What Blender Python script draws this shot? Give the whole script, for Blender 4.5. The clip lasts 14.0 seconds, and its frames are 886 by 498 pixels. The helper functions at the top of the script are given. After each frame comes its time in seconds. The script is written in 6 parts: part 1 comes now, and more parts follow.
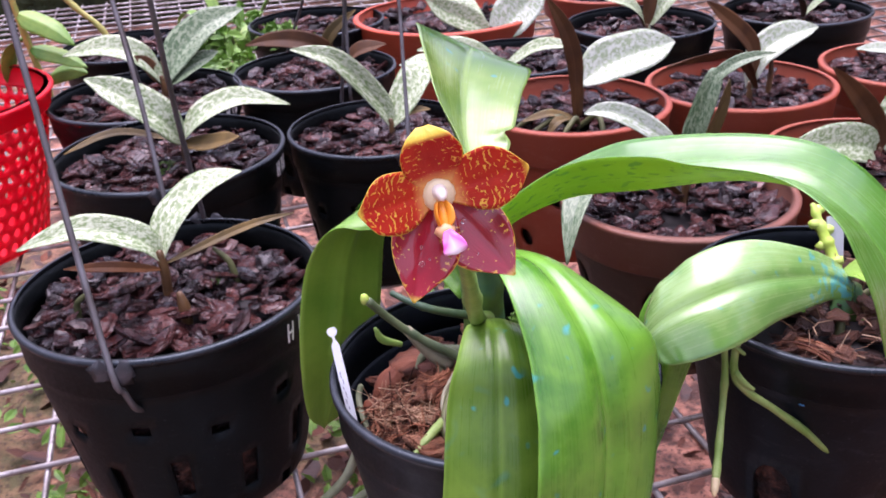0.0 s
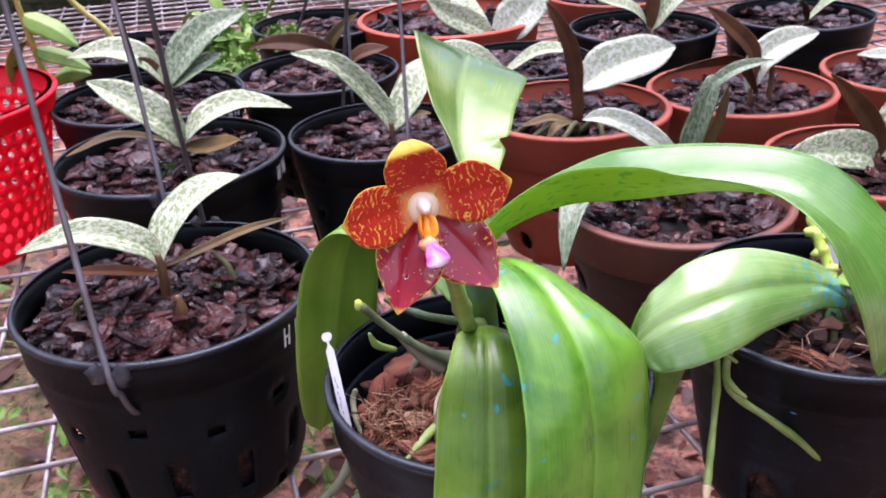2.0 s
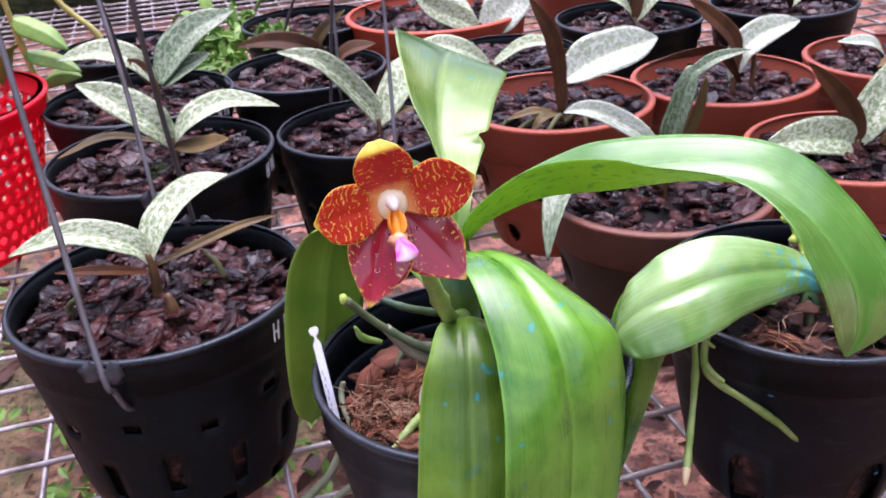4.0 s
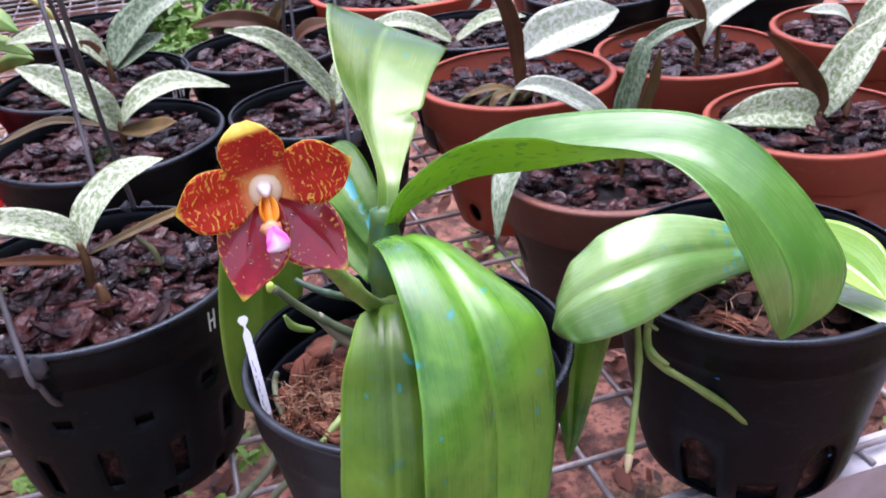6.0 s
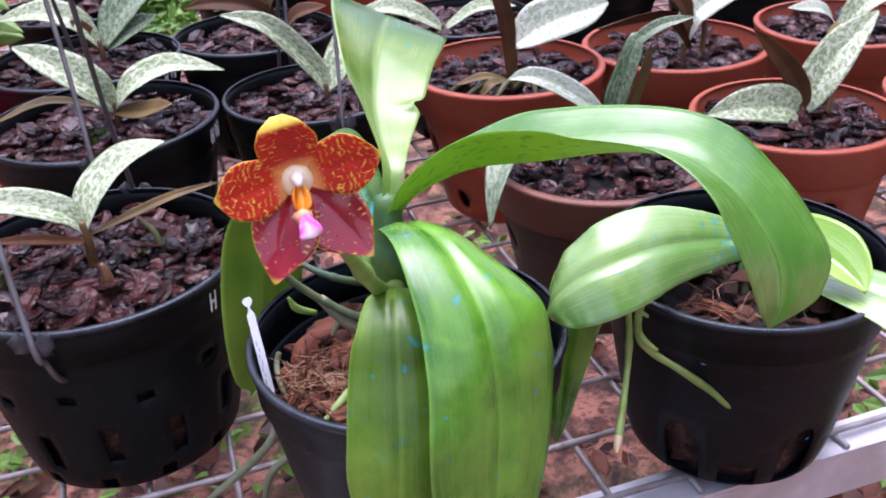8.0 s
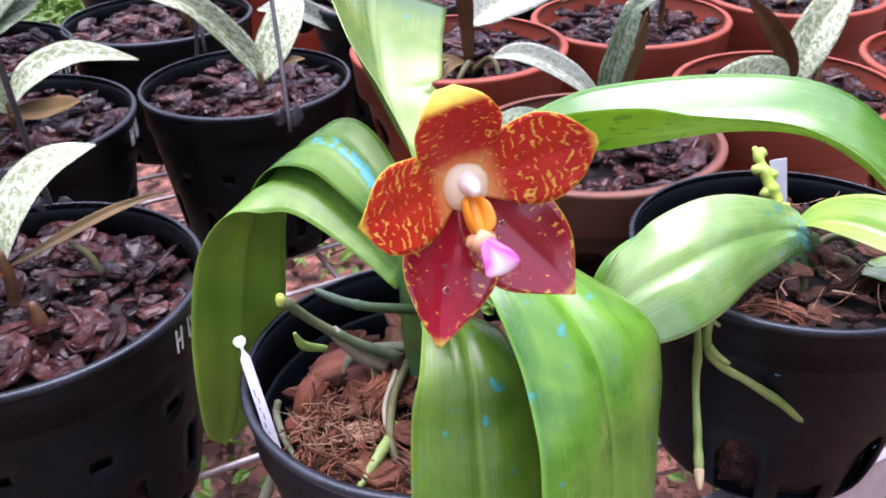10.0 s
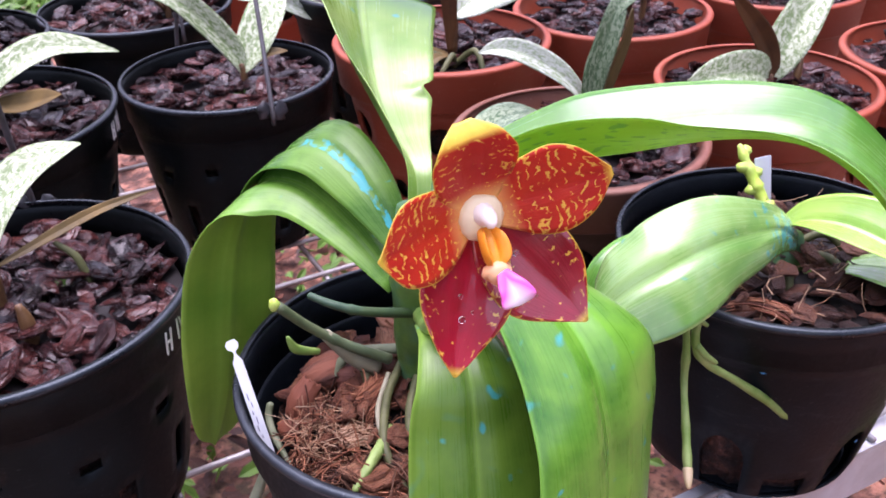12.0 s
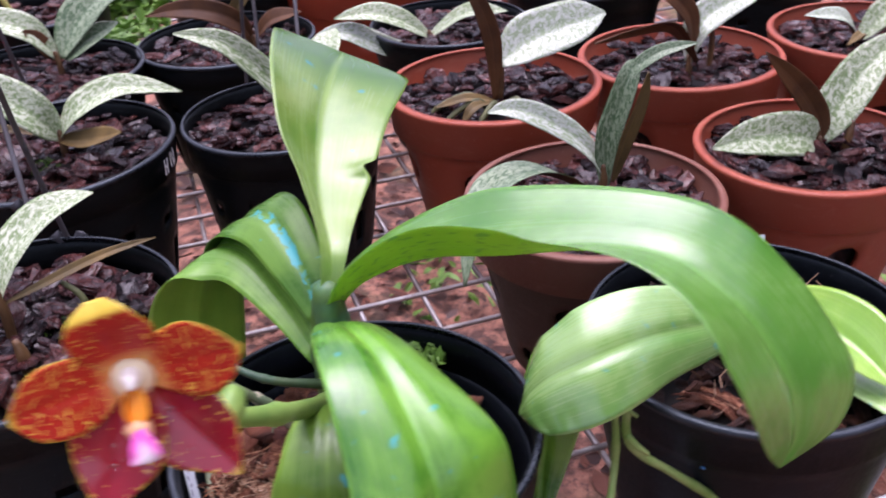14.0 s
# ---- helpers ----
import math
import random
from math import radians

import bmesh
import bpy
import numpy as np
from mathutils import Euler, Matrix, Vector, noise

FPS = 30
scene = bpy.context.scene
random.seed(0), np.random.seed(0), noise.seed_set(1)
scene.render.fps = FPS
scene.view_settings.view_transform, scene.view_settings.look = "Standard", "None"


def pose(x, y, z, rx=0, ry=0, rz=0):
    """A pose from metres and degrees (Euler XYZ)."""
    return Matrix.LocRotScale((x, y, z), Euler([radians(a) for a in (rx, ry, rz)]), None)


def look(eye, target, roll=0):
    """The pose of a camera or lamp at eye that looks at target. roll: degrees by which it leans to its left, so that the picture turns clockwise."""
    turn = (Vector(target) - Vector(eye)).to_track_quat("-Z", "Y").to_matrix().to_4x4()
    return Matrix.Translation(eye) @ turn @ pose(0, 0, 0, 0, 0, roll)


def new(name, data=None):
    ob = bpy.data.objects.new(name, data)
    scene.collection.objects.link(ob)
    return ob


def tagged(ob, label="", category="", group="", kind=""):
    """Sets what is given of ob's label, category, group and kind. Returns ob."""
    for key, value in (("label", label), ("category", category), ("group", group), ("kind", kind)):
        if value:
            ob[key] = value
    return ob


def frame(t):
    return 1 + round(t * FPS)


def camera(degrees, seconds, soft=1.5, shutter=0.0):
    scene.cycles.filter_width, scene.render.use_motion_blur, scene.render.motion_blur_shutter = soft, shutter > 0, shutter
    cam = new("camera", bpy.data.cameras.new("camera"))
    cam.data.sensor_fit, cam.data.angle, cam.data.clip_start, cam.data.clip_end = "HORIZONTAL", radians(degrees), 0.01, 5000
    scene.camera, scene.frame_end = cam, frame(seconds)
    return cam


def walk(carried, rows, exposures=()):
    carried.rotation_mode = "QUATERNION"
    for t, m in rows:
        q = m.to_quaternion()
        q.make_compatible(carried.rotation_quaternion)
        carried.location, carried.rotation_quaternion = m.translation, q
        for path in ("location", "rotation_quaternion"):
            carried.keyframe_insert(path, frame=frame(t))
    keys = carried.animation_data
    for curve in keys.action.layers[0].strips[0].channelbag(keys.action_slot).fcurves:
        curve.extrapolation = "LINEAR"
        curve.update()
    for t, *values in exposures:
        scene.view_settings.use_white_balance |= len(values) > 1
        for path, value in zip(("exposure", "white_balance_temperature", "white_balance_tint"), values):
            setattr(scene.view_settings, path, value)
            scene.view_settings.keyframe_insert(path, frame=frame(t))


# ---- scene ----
cam = camera(51.01, 14.0, 1.5, 0.5)
cam.data.dof.use_dof, cam.data.dof.focus_distance, cam.data.dof.aperture_fstop = True, 0.22, 72.0
# seconds, eye in metres, turn in degrees
PATH = [
    (0.0, -0.0000, -0.0000, 0.3900, 63.72, 2.88, -1.42),
    (0.5, 0.0010, -0.0037, 0.3939, 63.74, 2.80, -1.06),
    (1.0, 0.0015, 0.0015, 0.3898, 63.52, 2.67, -0.35),
    (1.5, -0.0000, -0.0012, 0.4021, 63.51, 2.83, -0.09),
    (2.0, 0.0064, -0.0014, 0.3943, 63.71, 2.73, -0.89),
    (2.5, 0.0047, -0.0090, 0.3911, 63.39, 2.43, -1.23),
    (3.0, 0.0086, -0.0120, 0.3982, 63.41, 2.83, -1.36),
    (5.5, 0.0353, -0.0012, 0.3994, 62.39, 4.59, -1.91),
    (6.0, 0.0458, 0.0049, 0.3908, 61.86, 4.49, -2.29),
    (6.5, 0.0444, 0.0021, 0.3885, 61.02, 4.04, -2.84),
    (7.0, 0.0423, -0.0045, 0.3944, 60.83, 4.19, -3.52),
    (7.5, 0.0444, -0.0026, 0.3980, 60.69, 3.85, -3.91),
    (8.0, 0.0327, -0.0074, 0.4004, 60.78, 2.90, -3.23),
    (10.5, -0.0385, 0.0962, 0.3638, 59.44, 1.74, -12.71),
    (11.0, -0.0389, 0.0981, 0.3680, 58.71, 1.98, -12.48),
    (11.5, -0.0346, 0.0912, 0.3723, 58.74, 1.64, -12.83),
    (12.0, -0.0396, 0.0873, 0.3760, 58.83, 1.11, -13.19),
    (12.5, -0.0450, 0.0795, 0.3764, 59.29, 0.64, -13.55),
    (13.0, -0.0395, 0.0743, 0.3762, 59.44, 0.59, -13.68),
    (13.5, -0.0130, 0.0741, 0.3959, 59.58, 2.24, -10.27),
    (14.0, 0.0634, 0.0782, 0.4089, 59.17, 3.33, -2.65),
]
EXPOSURES = [(0.0, 1.18, 6050, 39), (3.0, 1.19, 6050, 39), (5.5, 1.09, 5850, 35), (8.0, 1.09, 5850, 35), (10.5, 1.32, 6000, 38), (13.0, 1.32, 6000, 38), (13.5, 1.17, 6000, 38), (14.0, 0.90, 6000, 38)]
walk(cam, [(t, pose(x, y, z, rx, ry, rz)) for t, x, y, z, rx, ry, rz in PATH], EXPOSURES)

# ---- light: bright overcast sky, its low light cut by an added ring ----
SUN_HIGH, SUN_ROUND = radians(80), radians(0)
world = bpy.data.worlds.new("overcast_sky")
scene.world = world
world.use_nodes = True
wn, wl = world.node_tree.nodes, world.node_tree.links
sky = wn.new("ShaderNodeTexSky")
sky.sky_type, sky.sun_disc = "NISHITA", False
sky.sun_elevation, sky.sun_rotation = SUN_HIGH, SUN_ROUND
sky.dust_density, sky.air_density = 4.0, 1.0
grey = wn.new("ShaderNodeHueSaturation")
grey.inputs["Saturation"].default_value = 0.45
wl.new(sky.outputs[0], grey.inputs["Color"])
wl.new(grey.outputs[0], wn["Background"].inputs[0])
wn["Background"].inputs[1].default_value = 0.15

sun_lamp = bpy.data.lights.new("sun", "SUN")
sun_lamp.energy, sun_lamp.angle, sun_lamp.color = 1.7, radians(60), (1.0, 0.97, 0.95)
sun = new("sun", sun_lamp)
sun.matrix_world = look((0.0, 0.5 + 2.0 * math.cos(SUN_HIGH), 2.0 * math.sin(SUN_HIGH)), (0, 0.5, 0))


# ---- materials ----
class Nodes:
    """A node material with a few short calls."""

    def __init__(self, name, rough=0.5, metal=0.0, spec=0.5):
        self.m = bpy.data.materials.new(name)
        self.m.use_nodes = True
        self.n, self.l = self.m.node_tree.nodes, self.m.node_tree.links
        self.b = self.n["Principled BSDF"]
        self.b.inputs["Roughness"].default_value = rough
        self.b.inputs["Metallic"].default_value = metal
        self.b.inputs["Specular IOR Level"].default_value = spec

    def add(self, kind, **values):
        node = self.n.new(kind)
        for key, value in values.items():
            node.inputs[key.replace("_", " ")].default_value = value
        return node

    def link(self, a, b):
        self.l.new(a, b)

    def coords(self, which="Object", scale=(1, 1, 1)):
        c, m = self.n.new("ShaderNodeTexCoord"), self.n.new("ShaderNodeMapping")
        m.inputs["Scale"].default_value = scale
        self.link(c.outputs[which], m.inputs[0])
        return m.outputs[0]

    def noise(self, scale, detail=4.0, rough=0.55, vec=None, distort=0.0):
        t = self.add("ShaderNodeTexNoise", Scale=scale, Detail=detail, Roughness=rough, Distortion=distort)
        self.link(vec or self.coords(), t.inputs["Vector"])
        return t.outputs[0]

    def ramp(self, fac, stops):
        r = self.n.new("ShaderNodeValToRGB")
        els = r.color_ramp.elements
        while len(els) < len(stops):
            els.new(0.5)
        for e, (p, c) in zip(els, stops):
            e.position, e.color = p, (*c, 1) if len(c) == 3 else c
        self.link(fac, r.inputs[0])
        return r.outputs[0]

    def step(self, fac, lo, hi, a=0.0, b=1.0):
        r = self.n.new("ShaderNodeMapRange")
        for k, v in (("From Min", lo), ("From Max", hi), ("To Min", a), ("To Max", b)):
            r.inputs[k].default_value = v
        self.link(fac, r.inputs[0])
        return r.outputs[0]

    def math(self, op, a, b=None, c=None):
        m = self.n.new("ShaderNodeMath")
        m.operation = op
        for i, v in enumerate((a, b, c)):
            if v is None:
                continue
            if isinstance(v, (int, float)):
                m.inputs[i].default_value = v
            else:
                self.link(v, m.inputs[i])
        return m.outputs[0]

    def mix(self, fac, a, b, how="MIX"):
        m = self.n.new("ShaderNodeMix")
        m.data_type, m.blend_type = "RGBA", how
        for socket, v in ((m.inputs[0], fac), (m.inputs[6], a), (m.inputs[7], b)):
            if isinstance(v, (int, float)):
                socket.default_value = v
            elif isinstance(v, tuple):
                socket.default_value = (*v, 1) if len(v) == 3 else v
            else:
                self.link(v, socket)
        return m.outputs[2]

    def colour(self, c):
        if isinstance(c, tuple):
            self.b.inputs["Base Color"].default_value = (*c, 1)
        else:
            self.link(c, self.b.inputs["Base Color"])

    def rough(self, r):
        self.link(r, self.b.inputs["Roughness"])

    def bump(self, height, strength=0.3, distance=0.001, film=0.0):
        """Relief of the surface, and a share of it in the wet film on top."""
        for share, socket in ((1.0, "Normal"), (film, "Coat Normal")):
            if share:
                b = self.add("ShaderNodeBump", Strength=strength * share, Distance=distance)
                self.link(height, b.inputs["Height"])
                self.link(b.outputs[0], self.b.inputs[socket])


def plastic(name, base, dusty, rough=0.38, dust=0.5, spec=0.5):
    k = Nodes(name, rough, 0.0, spec)
    big, fine = k.noise(22, 5), k.noise(420, 3)
    c = k.mix(k.step(big, 0.42, 0.75, 0, dust), base, dusty)
    # scuffs running round, and specks of dried splashes
    scuff = k.noise(1.0, 4, 0.65, k.coords("Object", (55, 55, 190)), 0.5)
    c = k.mix(k.step(scuff, 0.58, 0.72, 0, 0.45), c, tuple(min(1.0, v * 1.25 + 0.006) for v in dusty))
    c = k.mix(k.step(k.noise(520, 1.5, 0.5), 0.70, 0.76, 0, 0.5), c, tuple(min(1.0, v * 1.3 + 0.03) for v in dusty))
    k.colour(c)
    k.rough(k.step(k.math("ADD", big, k.math("MULTIPLY", fine, 0.4)), 0.4, 0.95, rough - 0.1, rough + 0.22))
    k.bump(k.math("ADD", fine, k.math("MULTIPLY", big, 2.0)), 0.18, 0.0006)
    if base[2] > base[0] and base[0] < 0.012:
        k.b.inputs["Specular Tint"].default_value = (0.72, 0.9, 1.0, 1.0)
    return k.m


BLACK = plastic("black_plastic", (0.0042, 0.0056, 0.0060), (0.0130, 0.0170, 0.0185), 0.36, 0.6, 0.12)
BLACK_RIM = plastic("worn_black_rim", (0.0045, 0.0058, 0.0062), (0.0150, 0.0190, 0.0205), 0.34, 0.6, 0.14)
BLACK_DUSTY = plastic("splashed_black_plastic", (0.0045, 0.0062, 0.0082), (0.0155, 0.0205, 0.0265), 0.36, 0.8, 0.15)
# paler than the rim: wear, plus the lip's highlight put into the colour
BLACK_LIP = plastic("worn_highlight_lip", (0.008, 0.010, 0.013), (0.050, 0.056, 0.066), 0.26, 0.7, 0.45)
CLAY = plastic("terracotta_plastic", (0.30, 0.058, 0.026), (0.32, 0.105, 0.060), 0.42, 0.5, 0.35)
# clay_dull pot: body darker and duller brown than its rim
CLAY_DULL = plastic("dull_brown_plastic", (0.052, 0.030, 0.021), (0.072, 0.050, 0.036), 0.50, 0.8, 0.35)
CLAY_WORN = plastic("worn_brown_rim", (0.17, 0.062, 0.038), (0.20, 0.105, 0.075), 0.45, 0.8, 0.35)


def thin_red():
    """Thin bright red plastic that lets some light through."""
    k = Nodes("red_plastic", 0.3)
    n = k.noise(30, 4)
    c = k.mix(k.step(n, 0.4, 0.7), (0.90, 0.018, 0.038), (0.86, 0.030, 0.050))
    k.colour(c)
    k.bump(k.noise(200, 3), 0.1, 0.0005)
    lit, blend = k.n.new("ShaderNodeBsdfTranslucent"), k.n.new("ShaderNodeMixShader")
    k.link(c, lit.inputs[0])
    blend.inputs[0].default_value = 0.45
    k.link(k.b.outputs[0], blend.inputs[1])
    k.link(lit.outputs[0], blend.inputs[2])
    k.link(blend.outputs[0], k.n["Material Output"].inputs[0])
    return k.m


RED = thin_red()
ORANGE = plastic("orange_clay_pot", (0.50, 0.070, 0.026), (0.44, 0.095, 0.045), 0.45)
WHITE = plastic("white_label_plastic", (0.62, 0.67, 0.71), (0.36, 0.41, 0.45), 0.4, 0.6)


def plain(name, c, rough=0.5, metal=0.0):
    k = Nodes(name, rough, metal)
    n = k.noise(60, 4)
    k.colour(k.mix(k.step(n, 0.3, 0.7), tuple(v * 0.8 for v in c), tuple(min(1, v * 1.15) for v in c)))
    k.bump(n, 0.15, 0.0005)
    return k.m


INK = plain("pencil_ink", (0.16, 0.17, 0.24), 0.6)
CHALK = plain("white_marker", (0.62, 0.62, 0.60), 0.6)
BLUE_SPRAY = plain("blue_spray_fleck", (0.03, 0.20, 0.42), 0.5)


def metal(name, light, dark, rough, shine=0.55, rust=None):
    k = Nodes(name, rough, shine)
    n, f = k.noise(35, 5), k.noise(300, 3)
    c = k.mix(k.step(n, 0.35, 0.7), light, dark)
    if rust:
        c = k.mix(k.step(k.noise(5.5, 4, 0.6, None, 0.6), 0.47, 0.60, 0, 0.85), c, rust)
        c = k.mix(k.step(k.noise(110, 3, 0.6), 0.60, 0.70, 0, 0.5), c, rust)
    k.colour(c)
    k.rough(k.step(f, 0.3, 0.7, rough - 0.1, rough + 0.15))
    k.bump(f, 0.2, 0.0004)
    return k.m


WIRE = metal("dull_wire", (0.16, 0.16, 0.17), (0.09, 0.08, 0.075), 0.5)
MESH_WIRE = metal("galvanised_mesh_wire", (0.44, 0.43, 0.43), (0.17, 0.145, 0.135), 0.45, 0.4, (0.075, 0.052, 0.042))
RAIL = metal("galvanised_rail", (0.78, 0.83, 0.89), (0.50, 0.54, 0.58), 0.40, 0.25, (0.48, 0.47, 0.46))


def bark_material(name, stops, rough=(0.22, 0.5), streak=5.0, cracks=(0.012, 0.007, 0.008)):
    k = Nodes(name, 0.35)
    info = k.n.new("ShaderNodeObjectInfo")
    shift = k.add("ShaderNodeMapping", Scale=(1, 1, 1))
    c = k.n.new("ShaderNodeTexCoord")
    k.link(c.outputs["Object"], shift.inputs[0])
    comb = k.n.new("ShaderNodeCombineXYZ")
    for i in range(3):
        k.link(k.math("MULTIPLY", info.outputs["Random"], 7.0 + 3 * i), comb.inputs[i])
    k.link(comb.outputs[0], shift.inputs["Location"])
    big = k.noise(2.6, 5, 0.6, shift.outputs[0], 0.6)
    grain = k.add("ShaderNodeMapping", Scale=(1.0, streak, 0.6 * streak))
    k.link(shift.outputs[0], grain.inputs[0])
    fine = k.noise(6.5, 6, 0.68, grain.outputs[0], 0.4)
    tone = k.math("ADD", k.math("MULTIPLY", info.outputs["Random"], 0.55), k.math("MULTIPLY", big, 0.62))
    k.colour(k.mix(k.step(fine, 0.50, 0.64, 0, 0.8), k.ramp(tone, stops), cracks))
    k.rough(k.step(big, 0.3, 0.7, *rough))
    k.bump(k.math("ADD", fine, k.math("MULTIPLY", big, 0.8)), 1.0, 0.003, 0.10)
    if rough[0] < 0.3:
        k.link(k.step(k.noise(3.4, 3, 0.5, shift.outputs[0]), 0.40, 0.56, 0.0, 0.65), k.b.inputs["Coat Weight"])
        k.b.inputs["Coat Roughness"].default_value = 0.10
        k.b.inputs["Specular IOR Level"].default_value = 0.2
    return k.m


BARK = bark_material("wet_pine_bark", [(0.15, (0.004, 0.002, 0.0024)), (0.36, (0.011, 0.0038, 0.0043)), (0.56, (0.037, 0.0100, 0.0102)),
                                       (0.80, (0.108, 0.031, 0.025)), (1.0, (0.24, 0.108, 0.090))], (0.13, 0.38))
HUSK = bark_material("coconut_husk", [(0.10, (0.035, 0.011, 0.006)), (0.42, (0.165, 0.050, 0.024)), (0.72, (0.34, 0.130, 0.062)), (1.0, (0.52, 0.30, 0.17))], (0.55, 0.85), 9.0, (0.030, 0.010, 0.006))
HUSK_SKIN = bark_material("coconut_husk_skin", [(0.10, (0.030, 0.008, 0.004)), (0.42, (0.100, 0.027, 0.013)), (0.72, (0.19, 0.058, 0.027)), (1.0, (0.34, 0.14, 0.070))], (0.5, 0.8), 9.0, (0.030, 0.010, 0.006))
HUSK_PALE = bark_material("pale_coconut_husk", [(0.10, (0.20, 0.085, 0.045)), (0.45, (0.40, 0.22, 0.13)), (1.0, (0.62, 0.44, 0.30))], (0.6, 0.85), 9.0)
HUSK_DAMP = bark_material("damp_coconut_husk", [(0.10, (0.010, 0.004, 0.003)), (0.46, (0.050, 0.016, 0.009)), (0.80, (0.16, 0.055, 0.026)), (1.0, (0.30, 0.14, 0.075))], (0.45, 0.8), 7.0)


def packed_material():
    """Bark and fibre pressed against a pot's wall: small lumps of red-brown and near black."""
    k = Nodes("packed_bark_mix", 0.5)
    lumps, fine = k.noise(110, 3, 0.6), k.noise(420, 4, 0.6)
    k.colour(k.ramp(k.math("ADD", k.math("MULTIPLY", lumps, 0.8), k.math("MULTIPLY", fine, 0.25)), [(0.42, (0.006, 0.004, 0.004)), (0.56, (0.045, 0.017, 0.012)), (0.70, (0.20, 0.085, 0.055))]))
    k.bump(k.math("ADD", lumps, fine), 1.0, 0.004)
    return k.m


PACKED = packed_material()
# near-black colour stands in for the shade between loose pieces
GAP_SHADE = plain("gap_shade_bed", (0.006, 0.004, 0.004), 0.8)


def fibre_material(name, stops, rough=0.8):
    """Loose plant fibres, each with a tone of its own."""
    k = Nodes(name, rough, 0.0, 0.25)
    geo = k.n.new("ShaderNodeNewGeometry")
    tone = k.math("ADD", k.math("MULTIPLY", geo.outputs["Random Per Island"], 0.8), k.math("MULTIPLY", k.noise(320, 3), 0.3))
    k.colour(k.ramp(tone, stops))
    return k.m


FIBRE = fibre_material("coconut_fibre", [(0.10, (0.10, 0.045, 0.024)), (0.45, (0.30, 0.17, 0.095)), (0.80, (0.48, 0.32, 0.20)), (1.0, (0.60, 0.46, 0.32))])
FIBRE_RED = fibre_material("red_brown_coconut_fibre", [(0.10, (0.035, 0.011, 0.006)), (0.45, (0.15, 0.050, 0.025)), (0.80, (0.33, 0.135, 0.070)), (1.0, (0.48, 0.27, 0.16))], 0.7)
FIBRE_DARK = fibre_material("dark_coconut_fibre", [(0.10, (0.020, 0.009, 0.006)), (0.50, (0.075, 0.032, 0.019)), (1.0, (0.20, 0.105, 0.062))])


def orchid_leaf(name, pale, deep, stain=0.0, gloss=0.30, spots=None, spec=0.6, spray=None, glow=None, tip=None, wet=0.0):
    """Fleshy strap leaf: paler midrib, fine lengthwise veins, soft patches; optional blue spray stains or dark spots."""
    k = Nodes(name, gloss, 0.0, spec)
    uv = k.coords("UV")
    sep = k.n.new("ShaderNodeSeparateXYZ")
    k.link(uv, sep.inputs[0])
    across = k.math("ABSOLUTE", k.math("SUBTRACT", sep.outputs[1], 0.5))
    veins = k.noise(1.0, 3, 0.6, k.coords("UV", (1.6, 46, 1)))
    bands = k.noise(1.0, 2, 0.5, k.coords("UV", (0.9, 9, 1)))
    patches = k.noise(24, 5, 0.62, k.coords("Object"), 0.25)
    tone = k.math("ADD", k.math("MULTIPLY", bands, 0.18), k.math("ADD", k.math("MULTIPLY", patches, 0.90), k.math("MULTIPLY", veins, 0.08)))
    c = k.mix(k.step(tone, 0.45, 0.69), deep, pale)
    # darker tip colour stands in for sky reflection lost where the leaf bends
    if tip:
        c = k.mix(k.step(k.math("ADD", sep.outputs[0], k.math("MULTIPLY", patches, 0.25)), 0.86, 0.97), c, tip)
    light = tuple(min(1.0, v * 1.45 + 0.02) for v in pale)
    c = k.mix(k.step(across, 0.0, 0.035, 0.35, 0.0), c, light)
    c = k.mix(k.step(across, 0.475, 0.497, 0.0, 0.5), c, light)
    if spots:
        s = k.noise(1.0, 1, 0.4, k.coords("UV", (58, 21, 1)), 0.2)
        c = k.mix(k.step(s, 0.60, 0.65, 0, 0.9), c, spots)
    if stain:
        s = k.noise(46, 2, 0.5, k.coords("Object"), 0.6)
        t = k.noise(125, 1.5, 0.5, k.coords("Object"), 0.3)
        c = k.mix(k.step(s, 0.82 - stain, 0.92 - stain, 0, 0.35), c, (0.02, 0.30, 0.34))
        c = k.mix(k.step(t, 0.725 - stain * 0.35, 0.80 - stain * 0.35, 0, 0.75), c, (0.02, 0.40, 0.42))
    if spray:
        # dried blue spray: blots gathered near one end and, where the second number is small, along the midrib
        blot = k.noise(1.0, 3, 0.6, k.coords("Object", (150, 150, 150)), 0.3)
        near = k.math("MULTIPLY", k.step(sep.outputs[0], spray[0] * 0.3, spray[0], 0.30, 0.0), k.step(across, spray[1] * 0.5, spray[1], 1.0, 0.0))
        c = k.mix(k.step(k.math("ADD", blot, near), 0.70, 0.80, 0, 0.75), c, (0.03, 0.46, 0.54))
    k.colour(c)
    k.rough(k.step(k.math("ADD", k.math("MULTIPLY", patches, 0.5), k.math("MULTIPLY", veins, 0.5)), 0.35, 0.65, gloss - 0.08, gloss + 0.18))
    ribs = k.noise(1.0, 2, 0.55, k.coords("UV", (1.1, 24, 1)))
    relief = k.math("ADD", k.math("MULTIPLY", veins, 0.22), k.math("MULTIPLY", ribs, 0.50))
    k.bump(k.math("ADD", relief, k.math("MULTIPLY", patches, 1.0)), 0.27, 0.0010, 0.9)
    k.b.inputs["Coat Weight"].default_value = wet
    k.b.inputs["Coat Roughness"].default_value = 0.20
    # light that shines through the blade
    through_leaf, blend = k.n.new("ShaderNodeBsdfTranslucent"), k.n.new("ShaderNodeMixShader")
    k.link(k.mix(0.6, c, (0.42, 0.62, 0.05), "MULTIPLY") if glow is None else k.mix(1.0, c, glow), through_leaf.inputs[0])
    blend.inputs[0].default_value = 0.12 if glow is None else 0.30
